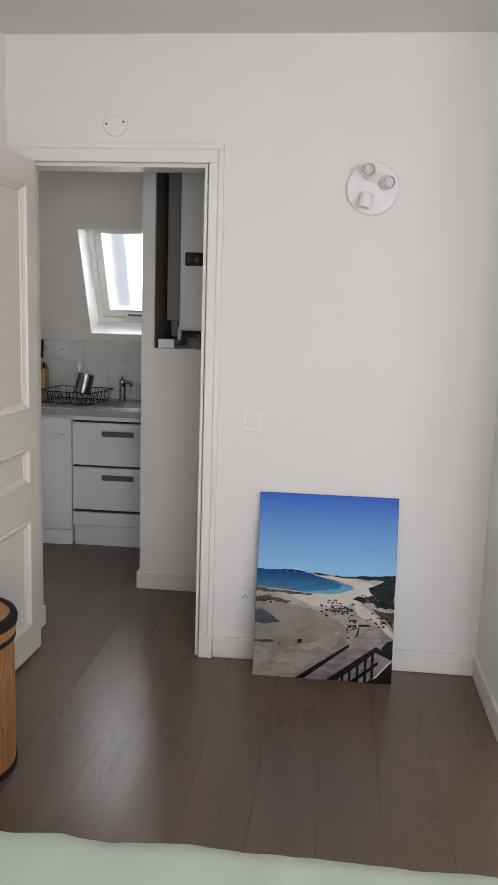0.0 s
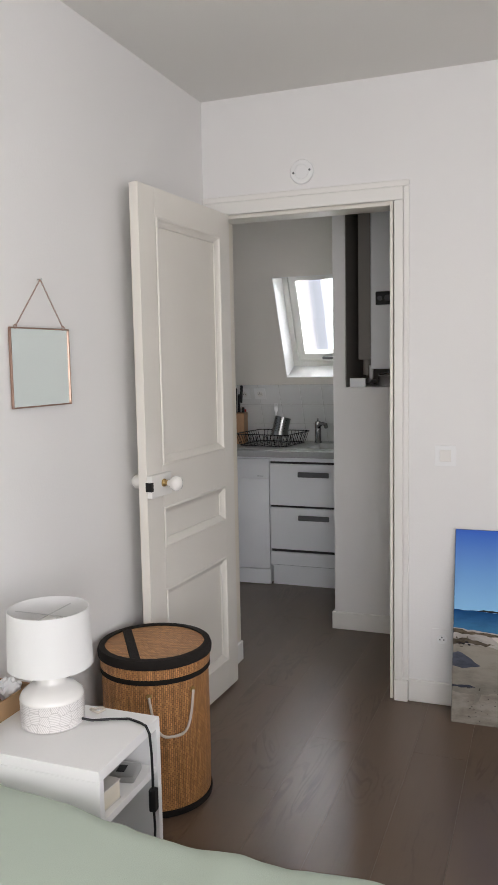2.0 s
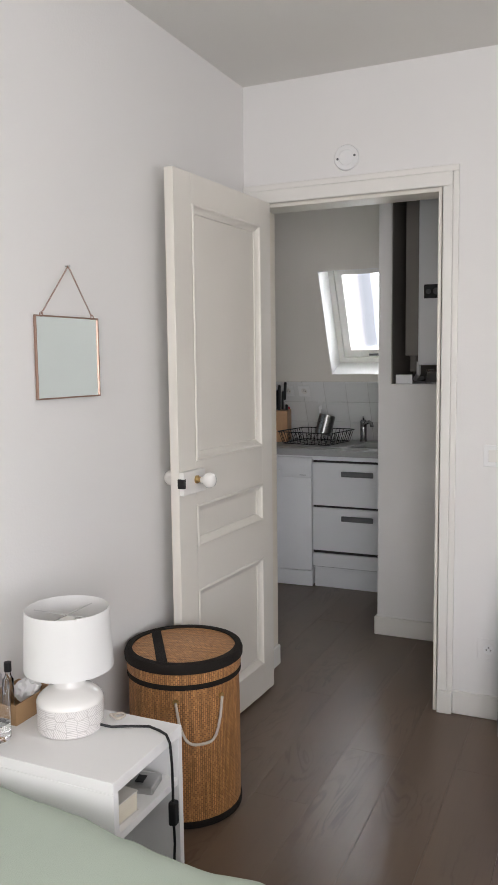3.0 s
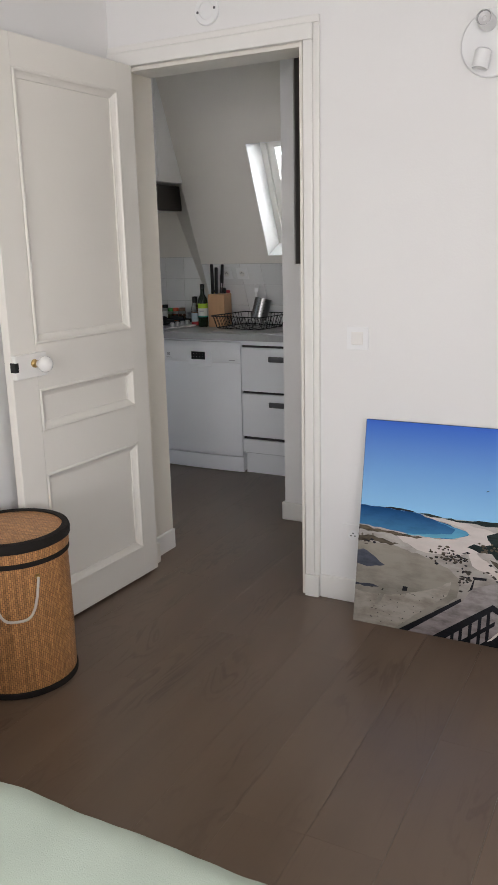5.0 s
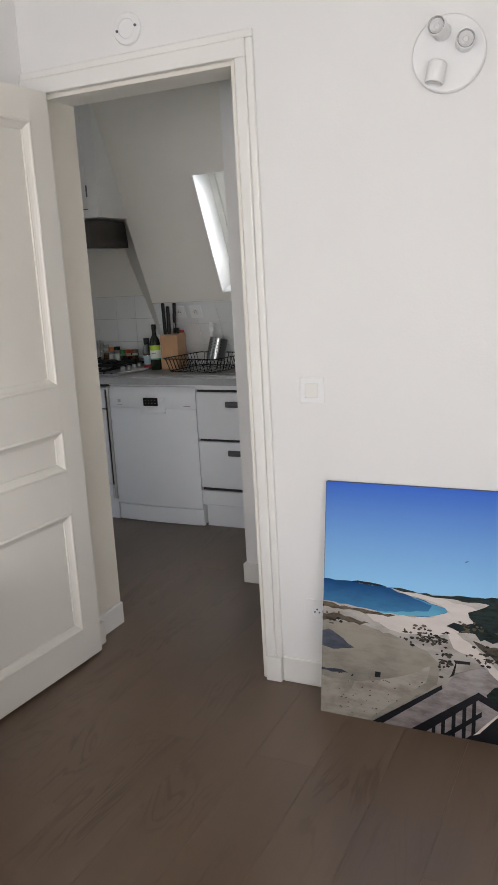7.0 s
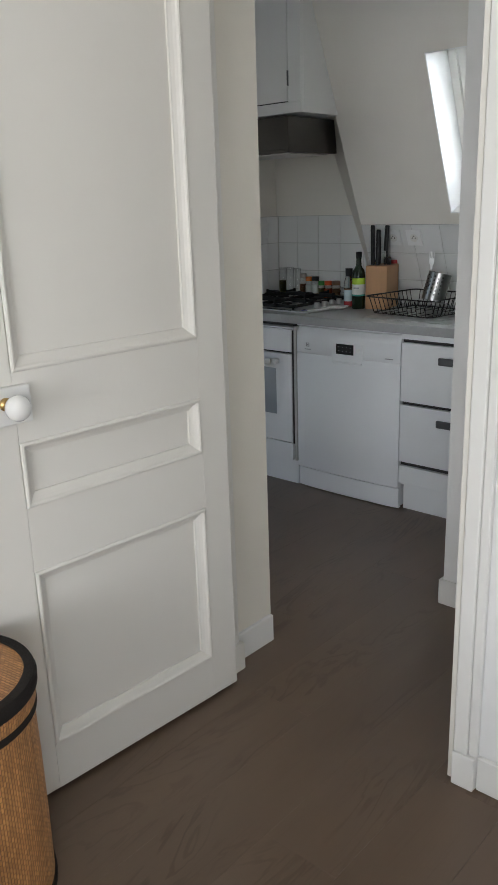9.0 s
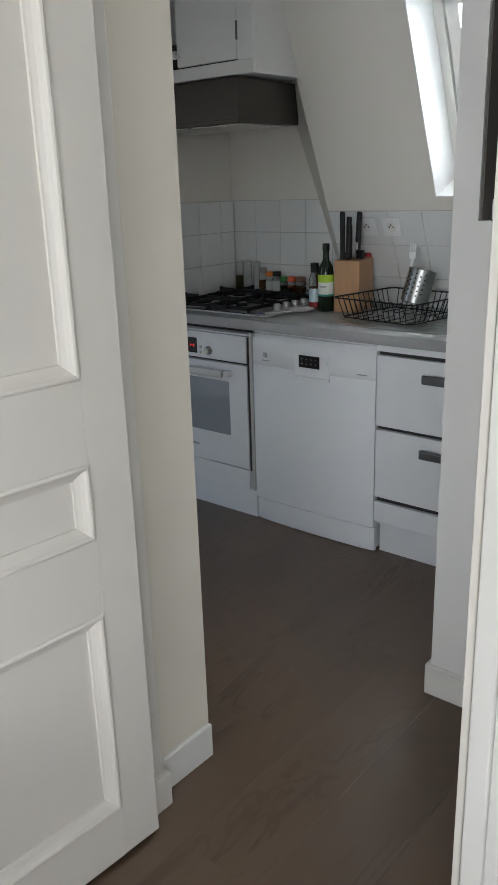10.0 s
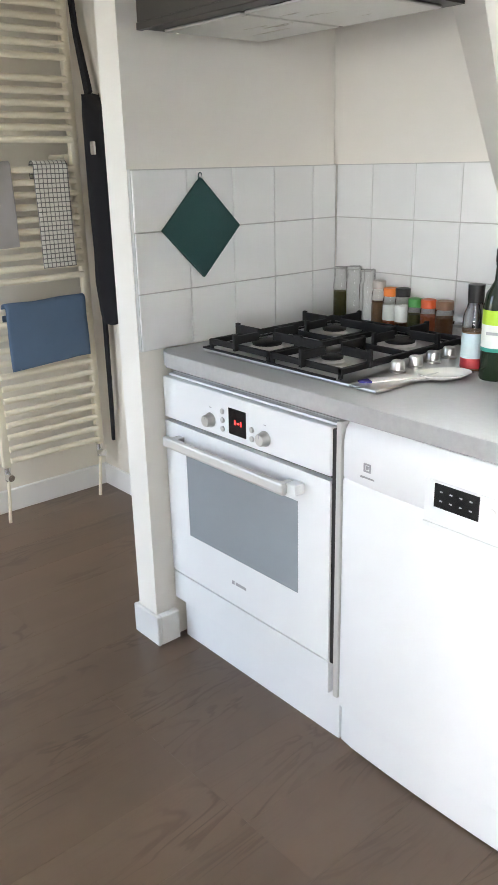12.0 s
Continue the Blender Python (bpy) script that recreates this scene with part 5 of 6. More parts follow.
def drawer_unit():
    t = thing("drawer_unit", pose(-1.336, FRONT, 0), "white kitchen drawer unit with grey bar handles", "cabinet")
    w = 0.59
    part("carcass", boxes((0.002, 0.022, 0.125, w, 0.58, TOP - 0.038)), CABWHITE, t)
    part("recess", boxes((0.003, 0.018, 0.132, w - 0.002, 0.022, 0.786)), DARKGAP, t, "dark shadow gap")
    part("rail", boxes((0.002, 0.002, 0.787, w, 0.02, TOP - 0.040)), CABWHITE, t)
    for z0, z1, hz in ((0.514, 0.772, 0.711), (0.238, 0.499, 0.443), (0.138, 0.219, None)):
        d = part("drawer", boxes((0.003, 0, z0, w - 0.003, 0.0185, z1), bevel=0.0015), CABWHITE, t)
        if hz:
            h = part("handle", boxes((0.19, -0.026, hz - 0.016, 0.385, -0.014, hz + 0.016), bevel=0.005), GREYMETAL, d, "dark grey bar handle")
            for x in (0.20, 0.362):
                part("bracket", boxes((x, -0.016, hz - 0.009, x + 0.012, 0.0, hz + 0.009)), GREYMETAL, h)
    part("plinth", boxes((0.002, 0.048, 0.0, w, 0.06, 0.132)), CABWHITE, t)


def cooker_hood():
    t = thing("cooker_hood", pose(-2.465, 4.488, 1.572), "dark brushed steel cooker hood", "cooker hood")
    w = 0.58
    part("body", prism([(0.0, 0.0), (0.36, 0.0), (0.36, 0.03), (0.34, 0.147), (0.0, 0.147)], "x", 0.002, w), DARKSTEEL, t)
    part("grease_filter", boxes((0.03, 0.05, -0.006, 0.284, 0.33, 0.0), (0.296, 0.05, -0.006, 0.55, 0.33, 0.0), bevel=0.002), STEEL, t, "steel mesh filter")
    part("lip", boxes((0.002, -0.004, -0.003, w, 0.012, 0.012), bevel=0.002), DARKSTEEL, t)
    for k in range(5):
        part("button", boxes((0.19 + 0.017 * k, -0.003, 0.072, 0.20 + 0.017 * k, 0.001, 0.082), bevel=0.001), SATIN, t, "small silver button")
    t2 = thing("wall_cabinet", pose(-2.525, 4.504, 1.73), "white painted cupboard with one door open over the hood", "cabinet")
    part("body", boxes((0.33, 0.02, 0.0, 0.70, 0.30, CEILING - 1.734), (0.002, 0.02, 0.0, 0.33, 0.30, 0.044), (0.002, 0.02, 0.044, 0.03, 0.30, CEILING - 1.734), (0.03, 0.285, 0.044, 0.33, 0.30, CEILING - 1.734)), CABPAINT, t2)
    part("stored_pan", lathe([(0, 0.0), (0.10, 0.0), (0.115, 0.02), (0.12, 0.09), (0.124, 0.092), (0.124, 0.096), (0, 0.12)], 32, m=pose(0.17, 0.16, 0.0445)), BLACK, t2, "black pan inside the cupboard", True)
    part("face_frame", boxes((0.002, 0, 0.0, 0.70, 0.02, 0.045), (0.63, 0, 0.045, 0.70, 0.02, CEILING - 1.734), (0.002, 0, 0.045, 0.03, 0.02, CEILING - 1.734), bevel=0.002), CABPAINT, t2)
    # dark sheet paints the shade between the cupboard doors
    part("gap", boxes((0.33, 0.013, 0.045, 0.63, 0.0195, 0.72)), DARKGAP, t2, "dark fill for the shade round the doors")
    for x0, x1 in ((0.034, 0.327), (0.333, 0.626)):
        swing = Matrix.Translation((0.034, 0, 0)) @ Matrix.Rotation(radians(-98), 4, "Z") @ Matrix.Translation((-0.034, 0, 0)) if x0 < 0.1 else Matrix()
        d = part("door", boxes((x0, 0.001, 0.05, x1, 0.015, 0.72), bevel=0.002, m=swing), CABPAINT, t2)
        part("knob", lathe([(0.006, 0), (0.006, 0.012), (0.015, 0.02), (0.015, 0.026), (0.008, 0.03), (0, 0.03)], 20, m=swing @ pose(x1 - 0.03 if x0 < 0.1 else x0 + 0.012, 0.001, 0.09, 90, 0, 0)), PORCELAIN, d, "white round knob", True)
    part("hinge", boxes((0.627, -0.004, 0.11, 0.634, 0.0, 0.17)), GREYMETAL, t2, "small steel hinge")


def gas_hob():
    t = thing("gas_hob", pose(-2.432, 4.605, TOP + 0.0005), "black and steel gas hob with cast iron grates", "hob")
    w, d = 0.565, 0.47
    part("plate", boxes((0, 0, 0, w, d, 0.008), bevel=0.003), STEELPLATE, t, "dark brushed steel plate")
    part("surround", boxes((0.0, 0.0, 0.008, 0.45, 0.006, 0.012), (0, d - 0.006, 0.008, 0.45, d, 0.012), (0, 0.006, 0.008, 0.006, d - 0.006, 0.012)), CASTIRON, t)
    for x, y, r in ((0.125, 0.105, 0.042), (0.345, 0.105, 0.03), (0.125, 0.345, 0.036), (0.345, 0.345, 0.042)):
        b = part("burner", lathe([(r + 0.014, 0.008), (r + 0.012, 0.013), (r, 0.015), (r - 0.004, 0.021), (0, 0.021)], 28, m=pose(x, y, 0)), SATIN, t, "aluminium burner ring", True)
        part("burner_cap", lathe([(r - 0.005, 0.021), (r - 0.004, 0.027), (r - 0.009, 0.030), (0, 0.031)], 28, m=pose(x, y, 0)), CASTIRON, b, "black burner cap", True)
    for x0, x1 in ((0.012, 0.232), (0.238, 0.458)):
        bm = bmesh.new()
        z0, z1 = 0.040, 0.054
        xc = (x0 + x1) / 2
        for x in (x0, x1 - 0.008):
            box(bm, x, 0.012, 0.018, x + 0.01, d - 0.012, 0.032, bevel=0.002)
        for y in (0.012, d - 0.02, d / 2 - 0.004):
            box(bm, x0, y, 0.018, x1, y + 0.01, 0.032, bevel=0.002)
        for yc in (0.105, 0.345):
            for sx, sy in ((1, 0), (-1, 0), (0, 1), (0, -1)):
                if sx:
                    a, b = xc + sx * 0.028, xc + sx * 0.108
                    box(bm, min(a, b), yc - 0.0045, z0 - 0.006, max(a, b), yc + 0.0045, z1, bevel=0.0015)
                    box(bm, b - 0.006, yc - 0.0045, 0.018, b + 0.006, yc + 0.0045, z1 + 0.004, bevel=0.0015)
                else:
                    a, b = yc + sy * 0.028, yc + sy * 0.10
                    box(bm, xc - 0.0045, min(a, b), z0 - 0.006, xc + 0.0045, max(a, b), z1, bevel=0.0015)
                    box(bm, xc - 0.0045, b - 0.006, 0.018, xc + 0.0045, b + 0.006, z1 + 0.004, bevel=0.0015)
        for x in (x0, x1 - 0.008):
            for y in (0.012, d - 0.02):
                box(bm, x, y, 0.008, x + 0.008, y + 0.008, z0 - 0.01)
        part("grate", bm, CASTIRON, t, "black cast iron grate")
    for k in range(4):
        part("knob", lathe([(0.0185, 0.008), (0.0185, 0.012), (0.0155, 0.014), (0.015, 0.030), (0.0125, 0.033), (0, 0.033)], 24, m=pose(0.497, 0.15 + 0.062 * k, 0)), SATIN, t, "silver control knob", True)


def jar(name, x, y, z, r, h, fill, lid, label, lid_h=0.018, glass_m=None, tag=None):
    t = thing(name, pose(x, y, z), label, "jar", "spice jars behind the hob")
    b = part("glass", lathe([(0, 0), (r * 0.92, 0), (r, 0.004), (r, h * 0.72), (r * 0.86, h * 0.80), (r * 0.86, h - lid_h), (0, h - lid_h)], 22), glass_m or CLEARGLASS, t, "", True)
    if fill:
        part("filling", lathe([(0, 0.003), (r * 0.88, 0.003), (r * 0.9, 0.006), (r * 0.9, h * 0.55), (0, h * 0.55)], 18), fill, t)
    if tag:
        part("paper_label", lathe([(r + 0.0006, h * 0.22), (r + 0.0006, h * 0.6)], 22, close=False), tag, t, "plain paper label", True)
    if lid:
        part("lid", lathe([(r * 0.95, h - lid_h), (r * 0.97, h - 0.002), (r * 0.9, h), (0, h)], 22), lid, t, "", True)


def counter_things():
    z = TOP + 0.0005
    y = 5.15
    for k, (x, h, lab) in enumerate(((-2.468, 0.155, "tall clear glass tumbler with dried herbs"), (-2.418, 0.16, "tall clear glass tumbler, empty"), (-2.368, 0.155, "tall clear glass tumbler, empty"))):
        jar("glass_jar", x, y, z, 0.024, h, OLIVE if k == 0 else None, None, lab, 0.001)
    spec = [(-2.322, 0.128, 0.02, SPICEBROWN, DULLGLASSLID, "clear spice jar with brown spice"), (-2.281, 0.112, 0.02, SPICERED, ORANGE, "spice jar with an orange lid"), (-2.238, 0.115, 0.021, SPICEBROWN, BLACK, "spice jar with a black lid and white label"),
            (-2.195, 0.092, 0.02, OLIVE, GREEN, "spice jar with a green lid"), (-2.152, 0.094, 0.021, SPICERED, REDORANGE, "spice jar with a red-orange lid"), (-2.100, 0.096, 0.024, SPICEBROWN, BROWNLID, "round jar with a brown lid"), (-2.046, 0.064, 0.022, PAPERWHITE, CLEARLID, "short jar of white salt")]
    for x, h, r, fill, lid, lab in spec:
        jar("spice_jar", x, y - 0.005, z, r, h, fill, lid, lab, 0.022 if h > 0.07 else 0.012, tag=LABELWHITE if lid in (ORANGE, BLACK) else None)
    jar("small_pot", -1.99, y - 0.02, z, 0.02, 0.05, BLACK, PALEBLUE, "small dark pot with a pale lid", 0.01)
    t = thing("oil_bottle", pose(-1.775, 4.878, z), "dark green olive oil bottle with a green and white label", "bottle")
    part("body", lathe([(0, 0), (0.030, 0), (0.032, 0.004), (0.032, 0.155), (0.028, 0.18), (0.014, 0.205), (0.0125, 0.235), (0.0135, 0.238), (0.0135, 0.243)], 28), DARKGREENGLASS, t, "dark green glass", True)
    part("paper_label", lathe([(0.0324, 0.07), (0.0324, 0.118)], 28, close=False), LABELWHITE, t, "white paper label", True)
    part("label_band", lathe([(0.0325, 0.118), (0.0325, 0.148)], 28, close=False), LIMEGREEN, t, "lime green label band", True)
    part("label_foot", lathe([(0.0325, 0.062), (0.0325, 0.07)], 28, close=False), TEAL, t, "teal label edge", True)
    part("print", boxes((-0.016, -0.0336, 0.098, 0.010, -0.031, 0.104), m=pose(0, 0, 0, 0, 0, 20)), GREYPRINT, t, "grey print")
    part("cap", lathe([(0.0145, 0.243), (0.0145, 0.268), (0.013, 0.27), (0, 0.27)], 22), BLACK, t, "black screw cap", True)
    t = thing("sauce_bottle", pose(-1.85, 4.905, z), "small clear bottle with a dark cap and a white label", "bottle")
    part("body", lathe([(0, 0), (0.024, 0), (0.025, 0.004), (0.025, 0.12), (0.018, 0.14), (0.016, 0.15)], 24), CLEARGLASS, t, "", True)
    part("filling", lathe([(0, 0.003), (0.022, 0.003), (0.022, 0.09), (0, 0.09)], 20), SPICEBROWN, t)
    part("paper_label", lathe([(0.0254, 0.03), (0.0254, 0.085)], 24, close=False), PALEBLUE, t, "pale label", True)
    part("label_foot", lathe([(0.0256, 0.008), (0.0256, 0.03)], 24, close=False), RED, t, "red label edge", True)
    part("cap", lathe([(0.017, 0.15), (0.018, 0.188), (0, 0.19)], 22), BLACK, t, "black cap", True)
    # knife block
    t = thing("knife_block", pose(-1.732, 4.872, z, 0, 0, 12), "beech knife block full of black-handled knives", "knife block")
    part("block", boxes((0, 0, 0, 0.108, 0.165, 0.205), bevel=0.003), BEECH, t, "pale beech wood")
    for x, yy, z0, hh, lean in ((0.022, 0.04, 0.206, 0.185, -1), (0.048, 0.033, 0.206, 0.165, 1), (0.078, 0.05, 0.272, 0.118, 3), (0.028, 0.10, 0.206, 0.13, 0), (0.058, 0.115, 0.206, 0.12, 1), (0.092, 0.07, 0.206, 0.035, 0)):
        k = part("knife", boxes((x - 0.001, yy - 0.011, 0.16, x + 0.001, yy + 0.011, z0 + 0.004)), CHROME, t, "steel blade")
        m = Matrix.Translation((x, yy, 0.206)) @ Matrix.Rotation(radians(lean), 4, "Y") @ Matrix.Translation((-x, -yy, -0.206))
        part("knife_handle", boxes((x - 0.0085, yy - 0.012, z0, x + 0.0085, yy + 0.012, z0 + hh), bevel=0.005, m=m), BLACK, k, "black handle")
        part("pommel", boxes((x - 0.007, yy - 0.010, z0 + hh, x + 0.007, yy + 0.010, z0 + hh + 0.003), bevel=0.001, m=m), CHROME, k, "steel end cap")
    for x, yy, col, lab in ((-1.775, 5.02, BLACK, "dark bottle with a yellow neck band behind the knife block"), (-1.686, 5.055, RED, "slim bottle with a red cap beside the knife block")):
        t = thing("slim_bottle", pose(x, yy, z), lab, "bottle")
        part("body", lathe([(0, 0), (0.021, 0), (0.022, 0.004), (0.022, 0.12), (0.014, 0.15), (0.012, 0.185)], 22), BROWNGLASS, t, "", True)
        part("cap", lathe([(0.015, 0.18), (0.015, 0.222), (0, 0.223)], 18), col, t, "", True)
        if col is BLACK:
            part("neck_band", lathe([(0.0155, 0.205), (0.0155, 0.213)], 18, close=False), YELLOW, t, "yellow neck band")
    # spoon rest and spoons
    t = thing("spoon_rest", pose(-1.845, 4.80, z, 0, 0, 62), "white spoon rest with a long handle", "spoon rest")
    bowl = lathe([(0, 0.003), (0.034, 0.004), (0.05, 0.012), (0.052, 0.015), (0.048, 0.0145), (0.034, 0.0075), (0, 0.006)], 30, close=False)
    bmesh.ops.scale(bowl, vec=(1.15, 0.8, 1), verts=bowl.verts[:])
    part("bowl", bowl, PORCELAIN, t, "", True)
    part("handle", prism([(-0.05, -0.014), (-0.10, -0.010), (-0.165, -0.013), (-0.19, -0.006), (-0.19, 0.006), (-0.165, 0.013), (-0.10, 0.010), (-0.05, 0.014)], "z", 0.006, 0.011), PORCELAIN, t)
    part("handle_tip", prism([(-0.168, -0.0135), (-0.193, -0.006), (-0.193, 0.006), (-0.168, 0.0135)], "z", 0.0055, 0.0115), NAVY, t, "blue handle tip")
    t = thing("spoon", pose(-1.872, 4.72, z + 0.004, 0, 0, 66), "steel spoon lying by the hob", "spoon")
    part("handle", boxes((-0.10, -0.004, 0, 0.05, 0.004, 0.003), bevel=0.001), STEEL, t)
    part("bowl", lathe([(0, 0.0), (0.014, 0.002), (0.018, 0.005)], 18, close=False, m=pose(-0.115, 0, 0) @ Matrix.Diagonal((1.3, 1, 1, 1))), STEEL, t, "", True)


def sink_and_rack():
    z = TOP + 0.0005
    t = thing("sink", pose(0, 0, 0), "stainless steel sink with a drainer", "sink")
    bm = boxes((-1.575, 4.612, z - 0.0005, -1.14, 5.09, z + 0.0035), (-1.14, 4.612, z - 0.0005, -0.42, 4.67, z + 0.0035), (-1.14, 5.0, z - 0.0005, -0.42, 5.09, z + 0.0035), bevel=0.001)
    part("drainer", bm, STEELPLATE, t, "brushed steel drainer")
    for k in range(6):
        part("drainer_rib", boxes((-1.54, 4.69 + 0.06 * k, z + 0.003, -1.18, 4.702 + 0.06 * k, z + 0.006), bevel=0.001), STEELPLATE, t)
    part("bowl", boxes((-1.139, 4.671, z - 0.16, -0.5, 4.675, z), (-1.139, 4.995, z - 0.16, -0.5, 4.999, z), (-1.139, 4.675, z - 0.16, -1.135, 4.995, z), (-0.504, 4.675, z - 0.16, -0.5, 4.995, z), (-1.135, 4.675, z - 0.165, -0.504, 4.995, z - 0.16)), STEELPLATE, t, "steel bowl")
    # chrome darkened in its base colour to stand for the dark surroundings it reflects
    DARK_REFLECTING_CHROME = material("chrome_with_dark_reflection", (0.30, 0.30, 0.30), 0.2, 1.0, vary=0.05, bump=0)
    t = thing("tap", pose(-1.155, 5.035, z + 0.0035), "chrome mixer tap with its dark reflections put into the colour", "tap")
    part("column", lathe([(0.026, 0), (0.026, 0.006), (0.021, 0.012), (0.021, 0.115), (0.022, 0.13), (0.016, 0.142), (0, 0.143)], 24), DARK_REFLECTING_CHROME, t, "", True)
    part("spout", tube([(0, -0.005, 0.10), (0.03, -0.04, 0.125), (0.06, -0.085, 0.135), (0.085, -0.12, 0.128), (0.09, -0.128, 0.11)], 0.012, 12), DARK_REFLECTING_CHROME, t, "", True)
    part("lever", tube([(0, 0, 0.14), (0.004, -0.02, 0.152), (0.02, -0.075, 0.165)], 0.006, 8), DARK_REFLECTING_CHROME, t, "", True)
    t = thing("sponge", pose(-1.02, 4.975, z + 0.004), "black scrubbing sponge by the sink", "sponge")
    part("sponge", boxes((0, 0, 0, 0.11, 0.06, 0.02), bevel=0.006), BLACK, t)
    # wire rack
    rz = z + 0.0065
    t = thing("dish_rack", pose(-1.415, 4.86, rz, 0, 0, -8), "black wire dish rack standing on the drainer", "dish rack")
    w, d, h = 0.19, 0.185, 0.078

    def loop(sx, sy, zz, r):
        pts = []
        for cx, cy, a0 in ((sx - 0.03, sy - 0.03, 0), (-sx + 0.03, sy - 0.03, 90), (-sx + 0.03, -sy + 0.03, 180), (sx - 0.03, -sy + 0.03, 270)):
            for k in range(4):
                a = radians(a0 + 30 * k)
                pts.append((cx + 0.03 * math.cos(a), cy + 0.03 * math.sin(a), zz))
        return tube(pts, r, 6, closed=True)

    part("rim", loop(w, d, h, 0.0032), BLACK, t, "", True)
    part("foot_ring", loop(w - 0.025, d - 0.025, 0.004, 0.0028), BLACK, t, "", True)
    for k in range(13):
        x = -w + 0.035 + (2 * w - 0.07) * k / 12
        for s in (-1, 1):
            part("wire", tube([(x, s * d, h), (x * 0.94, s * (d - 0.024), 0.006)], 0.0018, 5), BLACK, t)
        if k % 2 == 0:
            part("wire", tube([(x * 0.94, -d + 0.026, 0.006), (x * 0.94, -0.05, 0.006), (x * 0.94, -0.03, 0.05), (x * 0.94, 0.0, 0.05), (x * 0.94, 0.02, 0.006), (x * 0.94, d - 0.026, 0.006)], 0.0018, 5), BLACK, t)
    for k in range(11):
        y = -d + 0.035 + (2 * d - 0.07) * k / 10
        for s in (-1, 1):
            part("wire", tube([(s * w, y, h), (s * (w - 0.024), y * 0.94, 0.006)], 0.0018, 5), BLACK, t)
    # perforated cutlery cup, leaning in the rack
    m = pose(-1.385, 4.90, z + 0.055) @ Matrix.Rotation(radians(11), 4, "Y") @ Matrix.Rotation(radians(-10), 4, "X")
    t = thing("cutlery_cup", m, "perforated steel cutlery cup leaning in the rack", "cutlery holder")
    part("cup", lathe([(0, 0), (0.049, 0), (0.052, 0.003), (0.052, 0.128), (0.0505, 0.128), (0.0505, 0.004), (0, 0.003)], 36, close=False), CUPSTEEL, t, "brushed steel", True)
    bm = bmesh.new()
    for a in (195, 215, 235, 255, 275, 295, 315):
        for k in range(5):
            q = Matrix.Rotation(radians(a), 4, "Z") @ pose(0.0516, 0, 0.03 + 0.018 * k + (0.009 if (a // 20) % 2 else 0), 0, 90, 0)
            lathe([(0.0035, 0), (0.0035, 0.001), (0, 0.001)], 8, bm=bm, m=q)
    part("holes", bm, DARKGAP, t, "dark round perforations")
    t = thing("fork", m @ pose(-0.028, 0.01, 0.01, 0, -12, 30), "white plastic fork standing in the cup", "fork")
    part("handle", boxes((-0.006, -0.0015, 0, 0.006, 0.0015, 0.15), bevel=0.001), WHITEPLASTIC, t)
    part("head", boxes((-0.012, -0.0015, 0.15, 0.012, 0.0015, 0.175), (-0.012, -0.0015, 0.175, -0.008, 0.0015, 0.205), (-0.005, -0.0015, 0.175, -0.0015, 0.0015, 0.205), (0.0015, -0.0015, 0.175, 0.005, 0.0015, 0.205), (0.008, -0.0015, 0.175, 0.012, 0.0015, 0.205)), WHITEPLASTIC, t)


def slope_sockets():
    for x in (-1.548, -1.66):
        t = thing("kitchen_socket", SLOPE @ pose(x, 0.379, -0.008, 180, 0, 0), "white kitchen wall socket on the tiles", "socket", "kitchen wall sockets")
        part("plate", boxes((-0.04, -0.04, 0, 0.04, 0.04, 0.007), bevel=0.003), WHITEPLASTIC, t)
        part("well", lathe([(0.02, 0.007), (0.0195, 0.009), (0.016, 0.009), (0.0155, 0.0075), (0, 0.0075)], 24, close=False), PORCELAIN, t, "", True)
        for a, b in ((-0.008, 0.0), (0.008, 0.0), (0, -0.009)):
            part("contact", lathe([(0.003, 0.0072), (0.003, 0.0092), (0, 0.0092)], 10, m=pose(a, b, 0)), BLACK, t, "dark contact")


def pot_holder():
    t = thing("pot_holder", pose(SIDE + 0.003, 4.686, 1.143), "dark green quilted pot holder hanging on the tiles", "pot holder")
    m = Matrix.Rotation(radians(45), 4, "X")
    part("pad", boxes((0.001, -0.085, -0.085, 0.009, 0.085, 0.085), bevel=0.003, m=m), DARKGREEN, t)
    part("hem", boxes((0.0, -0.087, -0.087, 0.010, -0.083, 0.087), (0.0, 0.083, -0.087, 0.010, 0.087, 0.087), (0.0, -0.083, -0.087, 0.010, 0.083, -0.083), (0.0, -0.083, 0.083, 0.010, 0.083, 0.087), bevel=0.001, m=m), DARKGREEN, t)
    part("loop", tube([(0.006, 0.006 * math.sin(a), 0.124 + 0.009 * math.cos(a)) for a in (math.tau * k / 14 for k in range(14))], 0.0016, 6, closed=True), DARKGREEN, t)
    t = thing("wall_hook", pose(SIDE + 0.003, 4.686, 1.264), "small white adhesive hook on the tiles", "hook")
    part("pad", boxes((0, -0.009, -0.012, 0.003, 0.009, 0.016), bevel=0.001), WHITEPLASTIC, t)
    part("hook", tube([(0.003, 0, 0.004), (0.012, 0, 0.0), (0.016, 0, 0.004), (0.016, 0, 0.010)], 0.002, 6), WHITEPLASTIC, t)


